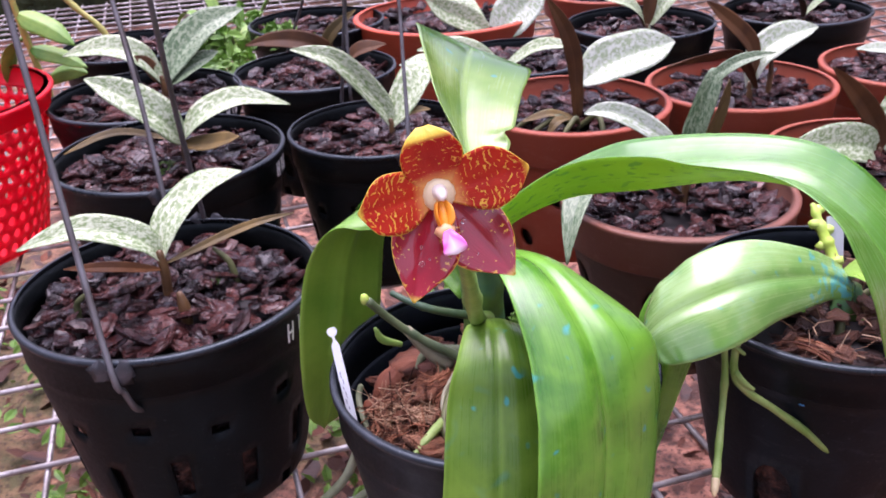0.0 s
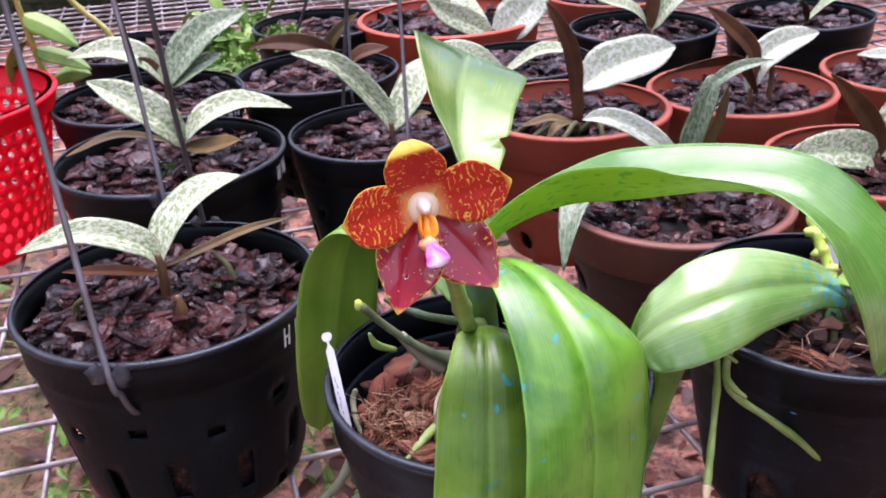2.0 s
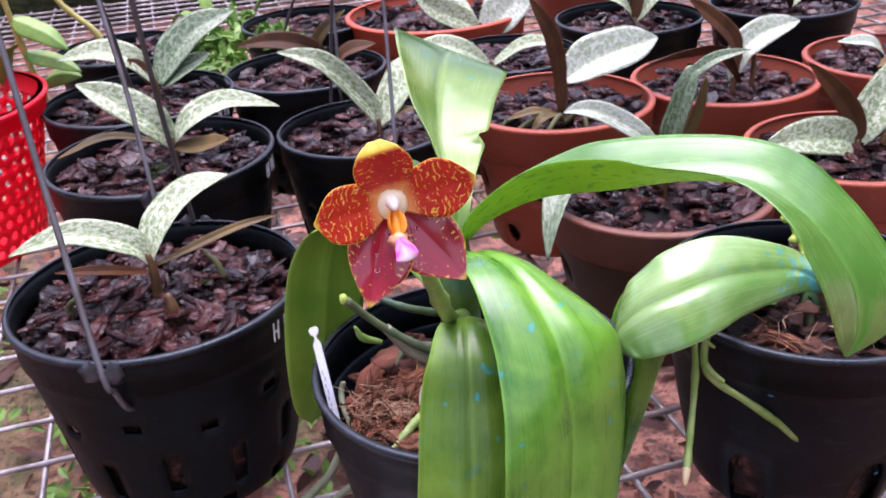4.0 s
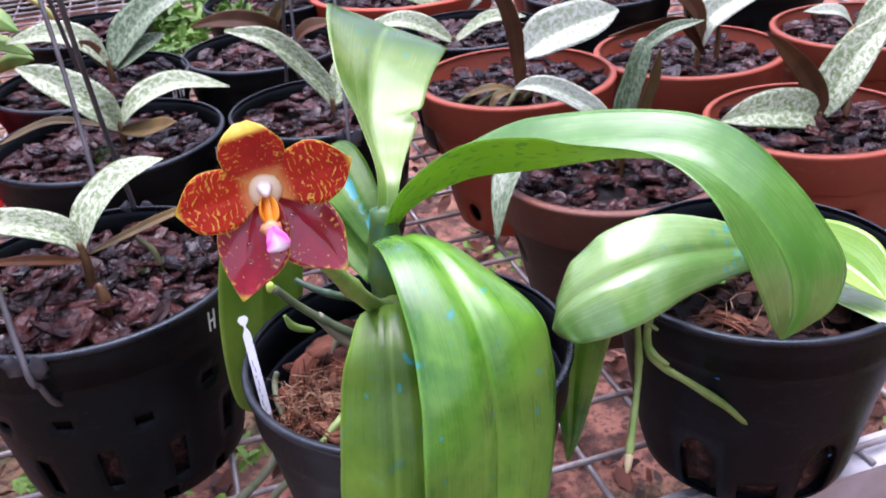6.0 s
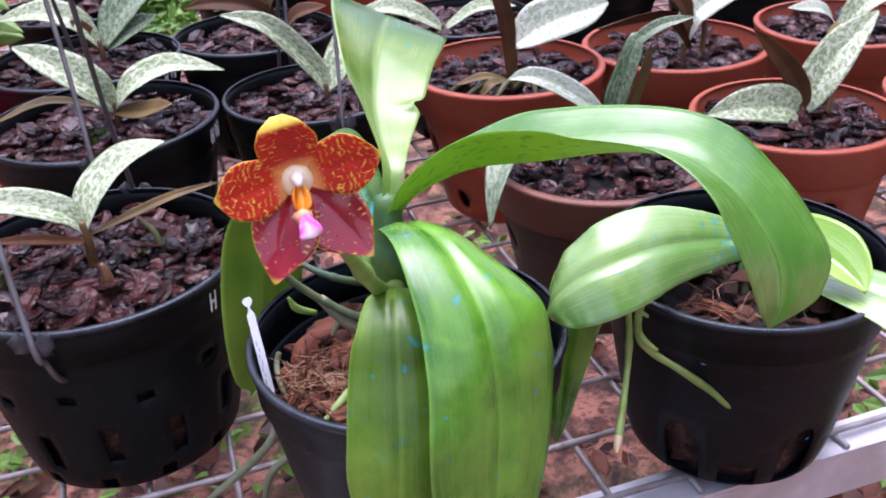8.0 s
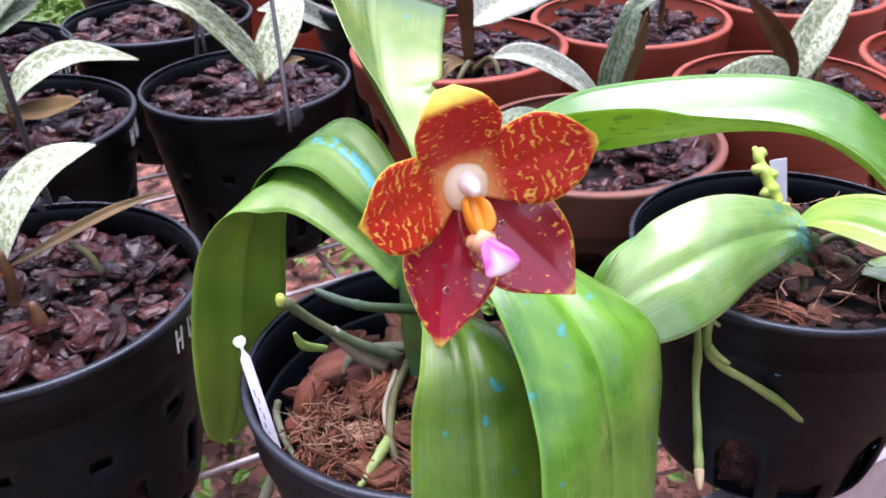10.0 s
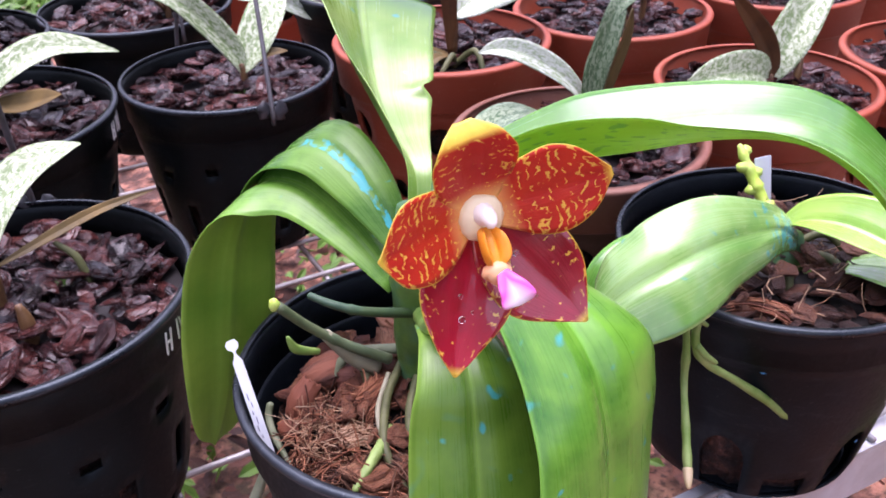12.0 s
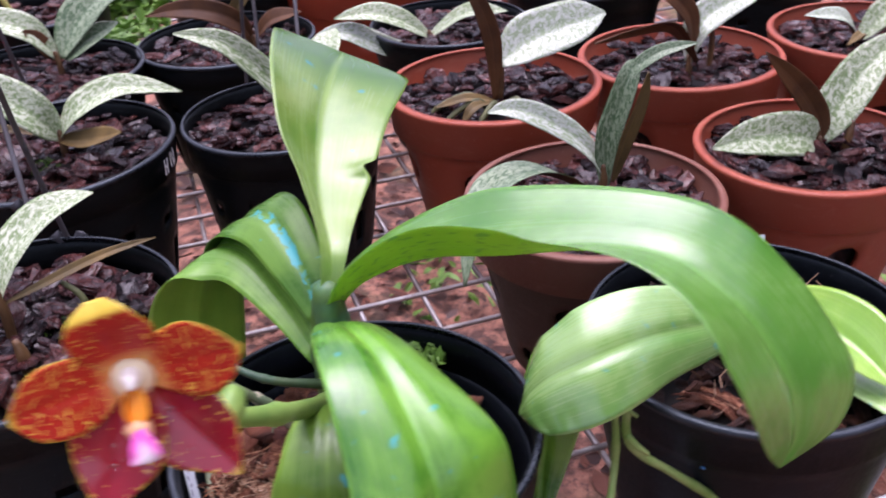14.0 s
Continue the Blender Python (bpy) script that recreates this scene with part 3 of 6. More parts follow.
def backdrop():
    """An unseen dark ring added to block low light: tall at the sides, lower behind the bench's front and at the far
    side.
    """
    verts, faces, seg = [], [], 96
    for j in range(seg):
        a = 2 * math.pi * j / seg
        far = max(0.0, math.sin(a)) ** 0.7
        high = (3.2 - 2.8 * max(0.0, -math.sin(a))) * (1 - far) + 0.8 * far + 0.25 * noise.noise(Vector((math.cos(a) * 6, math.sin(a) * 6, 1)))
        for rad, z in ((4.2, -0.6), (4.0, -0.6 + (high + 0.6) * 0.4), (4.1, -0.6 + (high + 0.6) * 0.8), (4.4, high), (4.9, high), (5.0, -0.6)):
            q = rad + 0.3 * noise.noise(Vector((math.cos(a) * 9, math.sin(a) * 9, z * 3)))
            verts.append((q * math.cos(a), 0.6 + q * math.sin(a), z))
    for j in range(seg):
        for i in range(5):
            p, q = j * 6 + i, ((j + 1) % seg) * 6 + i
            faces.append((p, p + 1, q + 1, q))
    tagged(new("backdrop", mesh_of("backdrop", verts, faces, [BLOCK_RING])), "unseen dark green ring added to block low light", "hedge", kind="structure")


backdrop()

BENCH_TURN = radians(15.5)
E1 = np.array([math.cos(BENCH_TURN), math.sin(BENCH_TURN), 0])
E2 = np.array([-math.sin(BENCH_TURN), math.cos(BENCH_TURN), 0])
FRONT = 0.334


def bench():
    top = thing("wire_mesh_bench", "galvanised welded wire mesh bench top, slightly rusty", "plant bench", kind="structure")
    step, r = 0.0525, 0.0021
    lo, hi = -1.15, 1.35
    long_rod = tube("wire", [E1 * lo, E1 * hi], r, MESH_WIRE, 2, 8)
    cross_rod = tube("wire", [E2 * 0.0, E2 * 1.95], r, MESH_WIRE, 2, 8)
    k = 0
    while FRONT + 0.012 + k * step < FRONT + 1.95:
        part("wire", long_rod, top, at=E2 * (FRONT + 0.012 + k * step) + np.array([0, 0, -r]))
        k += 1
    k = 0
    while lo + k * step < hi:
        part("wire", cross_rod, top, at=E1 * (lo + 0.023 + k * step) + E2 * FRONT + np.array([0, 0, -3 * r + 0.0004]))
        k += 1
    # angle-iron rail along the front edge
    rail = thing("bench_rail", "weathered galvanised angle rail along the bench edge", "rail", kind="structure")
    for name, corners in (("top_flange", [(0.0, 0.0), (0.0265, 0.0), (0.0265, -0.003), (0.0, -0.003)]),
                          ("front_flange", [(0.0, -0.0032), (0.003, -0.0032), (0.003, -0.036), (0.0, -0.036)])):
        verts, faces, cuts = [], [], 60
        for i in range(cuts + 1):
            u = lo + (hi - lo) * i / cuts
            for q, (d, z) in enumerate(corners):
                bend = 0.0009 * noise.noise(Vector((u * 9, q, 2)))
                verts.append(E1 * u + E2 * (FRONT - 0.002 + d) + np.array([0, 0, -0.0075 + z + bend]))
        for i in range(cuts):
            for q in range(4):
                a, b = i * 4 + q, i * 4 + (q + 1) % 4
                faces.append((a, a + 4, b + 4, b))
        part(name, mesh_of(name, verts, faces, [RAIL], smooth=False), rail)
    for u in (-1.0, 0.0, 1.1):
        leg = box_mesh("leg", (0.03, 0.03, 0.51), RAIL)
        part("leg", leg, rail, at=E1 * u + E2 * (FRONT + 0.02) + np.array([0, 0, -0.297]))


bench()


# ---- pots ----
def ring_rows(r, h, style, foot=0.725):
    """Outer and inner profiles of (radius, height), from the foot to the rim."""
    if style == "black":
        foot = foot * r
        rows = [(foot * 0.93, 0.0), (foot * 0.99, 0.003)]
        for k in range(1, 15):
            z = 0.006 + (h * 0.80 - 0.006) * k / 14
            rows.append((foot + (r * 0.945 - foot) * z / (h * 0.80), z))
        rows += [(r * 0.965, h * 0.812), (r * 0.975, h * 0.95), (r * 0.985, h * 0.968), (r * 0.998, h * 0.976), (r, h * 0.988), (r * 0.992, h * 0.998), (r * 0.978, h)]
    else:
        foot = 0.66 * r
        rows = [(foot * 0.93, 0.0), (foot * 0.99, 0.003)]
        for k in range(1, 15):
            z = 0.006 + (h * 0.74 - 0.006) * k / 14
            rows.append((foot + (r * 0.885 - foot) * z / (h * 0.74), z))
        rows += [(r * 0.93, h * 0.75), (r * 0.958, h * 0.765), (r * 0.985, h * 0.96), (r * 0.997, h * 0.975), (r, h * 0.988), (r * 0.99, h * 0.998), (r * 0.965, h)]
    t = 0.0022 if style == "black" else 0.0045
    inner = [(max(a - t, 0.01), z) for a, z in rows]
    inner[-1] = (rows[-1][0] - t * 0.8, rows[-1][1])
    return rows, inner


def pot(name, x, y, h, r, style, label, mat, rim_mat, turn=0.0, lean=(0, 0), holes="square", group="potted plants on the bench"):
    rows, inner = ring_rows(r, h, style, 0.755 if holes == "square" else 0.725)
    ob = thing(name, label, "plant pot", group, at=(x, y, 0.0003))
    ob.rotation_euler = (radians(lean[0]), radians(lean[1]), radians(turn))
    cut = []
    if holes == "square":
        for k in range(12):
            j = k * 8
            cut.append((j, j + 2, 10, 11) if k % 2 else (j, j + 2, 11, 12))
            cut.append((j + 3, j + 5, 3, 7) if k % 2 else (j + 3, j + 5, 4, 8))
            cut.append((j + 1, j + 3, 1, 2))
    elif holes == "slots":
        for k in range(6):
            cut.append((k * 12, k * 12 + 4, 1, 7, "arch"))
        for k in range(3):
            cut.append((k * 24 + 6, k * 24 + 10, 1, 3))
    else:
        for k in range(6):
            cut.append((k * 12, k * 12 + 4, 9, 13, "oval"))
            cut.append((k * 12 + 6, k * 12 + 9, 2, 5, "oval"))
    split = len(rows) - 7
    body = part("body", lathe("body", rows[:split + 1], inner[:split + 1], mat, 96 if holes == "square" else 72, cut), ob)
    if style == "black":
        part("rim", lathe("rim", rows[split:-3], inner[split:-3], rim_mat), ob)
        part("lip", lathe("lip", rows[-4:], inner[-4:], BLACK_LIP), ob, "worn grey lip with the rim highlight in its colour")
    else:
        part("rim", lathe("rim", rows[split:], inner[split:], rim_mat), ob)
    f = rows[0][0] - 0.001
    base = [(f * math.cos(2 * math.pi * j / 36), f * math.sin(2 * math.pi * j / 36), z) for z in (0.0005, 0.003) for j in range(36)]
    faces = [tuple(range(35, -1, -1)), tuple(range(36, 72))] + [(j, (j + 1) % 36, 36 + (j + 1) % 36, 36 + j) for j in range(36)]
    part("base", mesh_of("base", base, faces, [mat], smooth=False), ob)
    return ob


# ---- bark ----
def chip_mesh(seed, flat=0.13, mat=BARK, bent=0.22):
    """A broken plate of bark about 1 long: angular outline, split edges in two layers, uneven bowed top."""
    rnd = random.Random(seed)
    n = 8
    wide, skew = rnd.uniform(0.34, 0.80), rnd.uniform(-0.45, 0.45)
    ring = []
    for k in range(n):
        a = 2 * math.pi * (k + rnd.uniform(-0.36, 0.36)) / n
        d = 0.5 * rnd.uniform(0.78, 1.16) / max(abs(math.cos(a)), abs(math.sin(a))) ** 0.6
        ring.append((math.cos(a) * d * 0.92 + skew * math.sin(a) * d * wide, math.sin(a) * d * wide))
    t = flat * rnd.uniform(0.7, 1.4)
    bow, tip = rnd.uniform(-bent, bent) * 2, rnd.uniform(-bent, bent)
    shift = (rnd.uniform(-0.10, 0.10), rnd.uniform(-0.07, 0.07))
    verts, faces = [], []
    for lay, (k, z) in enumerate(((0.80, -t * 0.6), (1.0, -t * 0.1), (0.97, t * 0.28), (0.72, t * 0.34), (0.66, t * 0.72))):
        for x, y in ring:
            q = rnd.uniform(0.90, 1.06) if lay > 2 else 1.0
            x2, y2 = x * k * q + (shift[0] if lay > 2 else 0), y * k * q + (shift[1] if lay > 2 else 0)
            rough = 0.07 * noise.noise(Vector((x2 * 2.7, y2 * 4.5, seed * 1.3))) + 0.035 * noise.noise(Vector((x2 * 8, y2 * 11, seed)))
            verts.append((x2, y2, z + bow * x2 * x2 + tip * y2 * x2 + rough * (1.0 if lay > 1 else 0.6)))
    for lay in range(4):
        for k in range(n):
            a, b = lay * n + k, lay * n + (k + 1) % n
            faces.append((a, b, b + n, a + n))
    faces.append(tuple(range(n - 1, -1, -1)))
    faces.append(tuple(range(4 * n, 5 * n)))
    return mesh_of("bark_chip", verts, faces, [mat], smooth=False)


CHIPS = [chip_mesh(100 + k, 0.10, bent=0.13) for k in range(20)]
HUSKS = [chip_mesh(300 + k, 0.15, HUSK, 0.5) for k in range(14)]
DAMP_HUSKS = [chip_mesh(330 + k, 0.14, HUSK_DAMP, 0.4) for k in range(12)]


def bed(name, x, y, z, r, count, size, seed, meshes, label, category, base_mat, piece="bark_chip", dome=0.006, shell=None):
    """Loose pieces filling a pot to the height z over a bed coloured near black as shade in the gaps."""
    rnd = random.Random(seed)
    ob = thing(name, label, category, "bark in the pots", at=(x, y, z))
    verts, faces = [(0, 0, dome)], []
    for k in range(1, 8):
        for j in range(40):
            a, d = 2 * math.pi * j / 40, r * k / 7
            verts.append((d * math.cos(a), d * math.sin(a), dome * (1 - (k / 7) ** 2) + 0.004 * noise.noise(Vector((d * math.cos(a) * 60, d * math.sin(a) * 60, seed))) - 0.002))
    for j in range(40):
        faces.append((0, 1 + j, 1 + (j + 1) % 40))
        for k in range(6):
            a, b = 1 + k * 40 + j, 1 + k * 40 + (j + 1) % 40
            faces.append((a, a + 40, b + 40, b))
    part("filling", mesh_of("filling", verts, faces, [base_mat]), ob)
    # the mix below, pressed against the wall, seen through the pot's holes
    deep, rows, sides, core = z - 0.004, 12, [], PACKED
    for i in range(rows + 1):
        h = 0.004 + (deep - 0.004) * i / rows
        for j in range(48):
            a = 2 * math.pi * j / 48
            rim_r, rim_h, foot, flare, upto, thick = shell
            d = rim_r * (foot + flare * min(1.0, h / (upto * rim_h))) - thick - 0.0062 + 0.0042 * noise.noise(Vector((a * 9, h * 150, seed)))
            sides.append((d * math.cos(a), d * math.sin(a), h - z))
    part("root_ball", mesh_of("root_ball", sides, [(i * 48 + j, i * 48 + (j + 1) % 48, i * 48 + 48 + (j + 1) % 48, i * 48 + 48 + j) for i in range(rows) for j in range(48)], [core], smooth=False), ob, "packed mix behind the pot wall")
    for k in range(count):
        d = r * 0.97 * math.sqrt((k + 0.5) / count)
        a = k * 2.399963 + rnd.uniform(-0.35, 0.35)
        s = size * rnd.choice((0.4, 0.5, 0.6, 0.7, 0.8, 0.9, 1.0, 1.1, 1.25))
        d = min(d, r - s * 0.40)
        c = part(piece, meshes[rnd.randrange(len(meshes))], ob)
        up = dome * (1 - (d / r) ** 2) + rnd.uniform(-0.002, 0.0085)
        c.location = (d * math.cos(a), d * math.sin(a), up)
        c.rotation_euler = (rnd.gauss(0, 0.24), rnd.gauss(0, 0.24), rnd.uniform(0, 6.28))
        c.scale = (s, s * rnd.uniform(0.7, 1.2), s * rnd.uniform(0.8, 1.4))
    return ob


BLACK_LABEL = "black plastic pot with rolled rim"
CLAY_LABEL = "terracotta-coloured plastic pot with broad rim"
# x, y, rim height, rim radius, style, soil drop, chips, chip size
POTS = [
    ("black", -0.167, 0.500, 0.133, 0.0913, 23, 240, 0.026),
    ("black", -0.222, 0.732, 0.135, 0.0955, 75, 200, 0.027),
    ("black", -0.050, 0.780, 0.130, 0.0806, 10, 170, 0.026),
    ("black", -0.295, 0.930, 0.128, 0.0980, 33, 150, 0.028),
    ("black", -0.128, 0.996, 0.127, 0.0890, 50, 130, 0.028),
    ("clay", 0.122, 0.802, 0.134, 0.0888, 5, 170, 0.025),
    ("clay", 0.292, 0.858, 0.1264, 0.0890, 40, 170, 0.025),
    ("clay", 0.332, 0.660, 0.127, 0.0810, 22, 200, 0.025),
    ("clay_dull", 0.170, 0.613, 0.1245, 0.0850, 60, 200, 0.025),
    ("clay", 0.470, 0.888, 0.127, 0.0860, 12, 140, 0.026),
    ("clay", 0.500, 0.674, 0.127, 0.0840, 70, 140, 0.026),
    ("orange", 0.020, 1.222, 0.130, 0.1200, 15, 130, 0.030),
    ("black", 0.255, 1.128, 0.127, 0.0900, 25, 110, 0.028),
    ("black", 0.452, 1.150, 0.127, 0.0900, 65, 110, 0.028),
    ("black", 0.095, 1.000, 0.127, 0.0800, 5, 120, 0.028),
    ("clay", 0.640, 0.980, 0.127, 0.0860, 30, 110, 0.028),
    ("clay", 0.250, 1.330, 0.127, 0.0900, 45, 80, 0.030),
    ("black", -0.375, 1.155, 0.127, 0.0850, 5, 100, 0.030),
    ("black", -0.150, 1.235, 0.127, 0.0900, 55, 90, 0.030),
]
for i, (style, x, y, h, r, turn, chips, size) in enumerate(POTS):
    chips, size = int(chips * 1.25), size * 0.84
    if style == "black":
        p = pot("black_plant_pot", x, y, h, r, "black", BLACK_LABEL + ", filled with wet bark", BLACK, BLACK_RIM, turn, holes="square")
    else:
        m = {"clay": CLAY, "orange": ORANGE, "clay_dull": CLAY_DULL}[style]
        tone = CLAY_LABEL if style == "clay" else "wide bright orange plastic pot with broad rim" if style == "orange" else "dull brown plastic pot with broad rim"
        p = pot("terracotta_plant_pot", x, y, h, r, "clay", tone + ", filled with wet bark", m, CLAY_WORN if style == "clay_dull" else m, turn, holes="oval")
    bed("bark_mulch", x, y, h - 0.017, r * 0.925, chips, size, 40 + i, CHIPS, "wet dark red-brown pine bark chips filling a pot", "bark mulch", GAP_SHADE,
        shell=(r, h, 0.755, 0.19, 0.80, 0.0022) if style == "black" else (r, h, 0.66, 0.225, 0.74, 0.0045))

CENTRE = (0.0227, 0.3988, 0.1278, 0.0840)
RIGHT = (0.2202, 0.4526, 0.1287, 0.0838)
pot("black_orchid_pot", CENTRE[0], CENTRE[1], CENTRE[2], CENTRE[3], "black", "black plastic pot holding the flowering orchid", BLACK_DUSTY, BLACK_DUSTY, 12, holes="slots")
pot("black_orchid_pot", RIGHT[0], RIGHT[1], RIGHT[2], RIGHT[3], "black", "black plastic pot with slotted foot and blue spray flecks", BLACK_DUSTY, BLACK_DUSTY, 98, holes="slots")


# ---- leaves of the mottled plants ----
def sprig(points, half, side=None, profile=(0.24, 0.72, 0.98, 1.02, 0.92, 0.64, 0.07), n=28, m=10, mats=(MOTTLED, BROWN_LEAF), fold=0.25, seed=0, groove=0.08, wave=0.03):
    """A simple leaf through its base, middle and tip."""
    st = spline(points, len(profile) - 1)
    rows = [(*p, half * q) for p, q in zip(st, profile)]
    if side is None:
        d = unit(np.asarray(points[-1]) - np.asarray(points[0]))
        side = np.cross(d, (0, -0.5, 0.87))
    return blade("leaf", rows, [side, side], mats, fold, groove, 0.0014, n, m, wave, seed)


def mottled_plant(label, leaves, shoots=()):
    base = leaves[0][0][0]
    ob = thing("mottled_leaf_plant", label, "plant", "mottled plants in the pots", at=base)
    b = np.array(base)
    for k, (pts, half, mats, side) in enumerate(leaves):
        rel = [tuple(np.array(p) - b) for p in pts]
        part("leaf", sprig(rel, half, side, mats=mats, seed=k + int(1000 * abs(b[0]))), ob, "brown-backed leaf" if mats[0] in (BROWN_LEAF, OLIVE_LEAF, TAN_LEAF) else "silvery mottled leaf")
    part("stem", tube("stem", [(0, 0, -0.028), (0.001, 0.0, -0.008), (0, 0, 0.006)], [0.0030, 0.0030, 0.0020], SPROUT, 8, 8), ob, "short brown stem")
    for pts, rad in shoots:
        rel = [tuple(np.array(p) - b) for p in pts]
        part("shoot", tube("shoot", rel, [rad, rad * 1.05, rad * 0.5][:len(rel)], SPROUT, 8, 8), ob, "tan shoot tip")
    return ob


MM, PM, DM, BB, OB = (MOTTLED, BROWN_LEAF), (MOTTLED_PALE, BROWN_LEAF), (MOTTLED_DARK, BROWN_LEAF), (BROWN_LEAF, BROWN_LEAF), (OLIVE_LEAF, OLIVE_LEAF)
PLANT = "small plant with silver mottled leaves, brown beneath, in bark"
mottled_plant(PLANT, [
    ([(-0.168, 0.497, 0.148), (-0.176, 0.495, 0.163), (-0.206, 0.486, 0.176), (-0.243, 0.480, 0.167)], 0.0095, MM, (0.1, 0.8, 0.5)),
    ([(-0.168, 0.497, 0.148), (-0.164, 0.512, 0.166), (-0.146, 0.535, 0.180), (-0.124, 0.549, 0.182)], 0.0105, MM, (0.75, -0.55, -0.3)),
    ([(-0.165, 0.497, 0.146), (-0.139, 0.515, 0.151), (-0.117, 0.530, 0.154), (-0.093, 0.541, 0.155)], 0.0028, OB, (0.4, -0.6, -0.7)),
    ([(-0.168, 0.495, 0.143), (-0.192, 0.485, 0.151), (-0.219, 0.480, 0.154)], 0.0034, (TAN_LEAF, BROWN_LEAF), (0.2, 0.8, 0.5)),
], [([(-0.151, 0.470, 0.118), (-0.151, 0.470, 0.131), (-0.1525, 0.470, 0.140)], 0.0034)])
mottled_plant("plant with one broad silver mottled leaf, brown beneath, in bark", [
    ([(-0.211, 0.735, 0.140), (-0.218, 0.722, 0.163), (-0.245, 0.720, 0.186), (-0.274, 0.720, 0.201)], 0.0150, MM, (0.35, 0.75, 0.55)),
    ([(-0.211, 0.735, 0.140), (-0.196, 0.740, 0.158), (-0.166, 0.760, 0.168), (-0.124, 0.774, 0.155)], 0.0115, MM, (0.2, -0.8, -0.5)),
    ([(-0.212, 0.735, 0.138), (-0.185, 0.728, 0.140), (-0.160, 0.720, 0.147)], 0.009, OB, None),
    ([(-0.216, 0.735, 0.142), (-0.258, 0.720, 0.156), (-0.296, 0.700, 0.147)], 0.004, OB, None),
])
mottled_plant(PLANT, [
    ([(-0.039, 0.770, 0.132), (-0.046, 0.770, 0.152), (-0.079, 0.758, 0.195), (-0.115, 0.750, 0.208)], 0.0100, MM, (0.55, 0.65, 0.5)),
    ([(-0.039, 0.770, 0.132), (-0.027, 0.780, 0.150), (-0.012, 0.800, 0.172), (-0.003, 0.820, 0.182)], 0.015, MM, (0.8, -0.5, -0.2)),
    ([(-0.039, 0.772, 0.132), (-0.020, 0.770, 0.144), (-0.004, 0.768, 0.146)], 0.004, OB, None),
])
mottled_plant(PLANT + ", leaves upright", [
    ([(-0.280, 0.944, 0.135), (-0.296, 0.940, 0.164), (-0.333, 0.940, 0.175), (-0.374, 0.940, 0.168)], 0.0135, MM, (0.2, 0.75, 0.6)),
    ([(-0.278, 0.950, 0.132), (-0.263, 0.970, 0.160), (-0.236, 0.990, 0.182), (-0.200, 1.010, 0.192)], 0.0185, DM, (0.62, -0.55, -0.55)),
    ([(-0.274, 0.950, 0.130), (-0.258, 0.962, 0.144), (-0.226, 0.980, 0.155)], 0.0135, DM, (0.5, -0.7, -0.5)),
    ([(-0.280, 0.948, 0.130), (-0.288, 0.940, 0.150), (-0.300, 0.935, 0.166)], 0.009, BB, None),
])
mottled_plant("small plant with brown leaf backs turned up, in bark", [
    ([(-0.100, 0.985, 0.125), (-0.106, 0.970, 0.146), (-0.125, 0.960, 0.162), (-0.158, 0.958, 0.169), (-0.192, 0.955, 0.165)], 0.0105, BB, (0.2, 0.5, 0.84)),
    ([(-0.102, 0.985, 0.122), (-0.113, 0.975, 0.150), (-0.100, 0.972, 0.173), (-0.076, 0.972, 0.192)], 0.007, OB, (0.6, -0.4, -0.5)),
    ([(-0.098, 0.985, 0.125), (-0.080, 0.980, 0.146), (-0.048, 0.975, 0.154)], 0.010, BB, None),
])
mottled_plant("small plant with one broad silver leaf and an upright brown leaf", [
    ([(0.125, 0.774, 0.159), (0.150, 0.790, 0.171), (0.186, 0.808, 0.1765), (0.218, 0.825, 0.178)], 0.0200, PM, (0.25, -0.62, -0.74)),
    ([(0.121, 0.770, 0.130), (0.120, 0.770, 0.175), (0.112, 0.768, 0.206), (0.095, 0.766, 0.236)], 0.0072, BB, (0.9, 0.2, 0.1)),
    ([(0.120, 0.772, 0.130), (0.098, 0.755, 0.140), (0.072, 0.752, 0.135)], 0.004, OB, None),
    ([(0.120, 0.768, 0.130), (0.103, 0.742, 0.138), (0.092, 0.735, 0.128)], 0.004, OB, None),
])
for k, (bx, by, tx, ty) in enumerate(((0.118, 0.762, 0.082, 0.748), (0.116, 0.768, 0.074, 0.772), (0.122, 0.760, 0.105, 0.735), (0.125, 0.765, 0.140, 0.742))):
    curl = new("root_curl", tube("root_curl", [(bx, by, 0.124), ((bx + tx) / 2 + 0.004, (by + ty) / 2, 0.137), (tx, ty, 0.126), (tx - 0.004, ty - 0.002, 0.118)], [0.0026, 0.0024, 0.0022, 0.0018], MOSSY, 16, 8))
    tagged(curl, "mossy olive root curling over the bark", "root", "roots on the bark")
mottled_plant("small plant with silver and brown leaves over a clay-coloured pot", [
    ([(0.292, 0.832, 0.128), (0.302, 0.838, 0.160), (0.333, 0.853, 0.172), (0.363, 0.865, 0.174)], 0.0135, PM, (0.35, -0.6, -0.7)),
    ([(0.296, 0.830, 0.128), (0.290, 0.830, 0.168), (0.268, 0.826, 0.192), (0.243, 0.820, 0.213)], 0.009, BB, (0.6, 0.5, 0.5)),
    ([(0.299, 0.830, 0.128), (0.272, 0.808, 0.166), (0.240, 0.795, 0.171), (0.201, 0.780, 0.167)], 0.006, BB, (0.3, -0.5, 0.8)),
], [([(0.312, 0.838, 0.115), (0.313, 0.838, 0.140), (0.312, 0.838, 0.158)], 0.0026)])
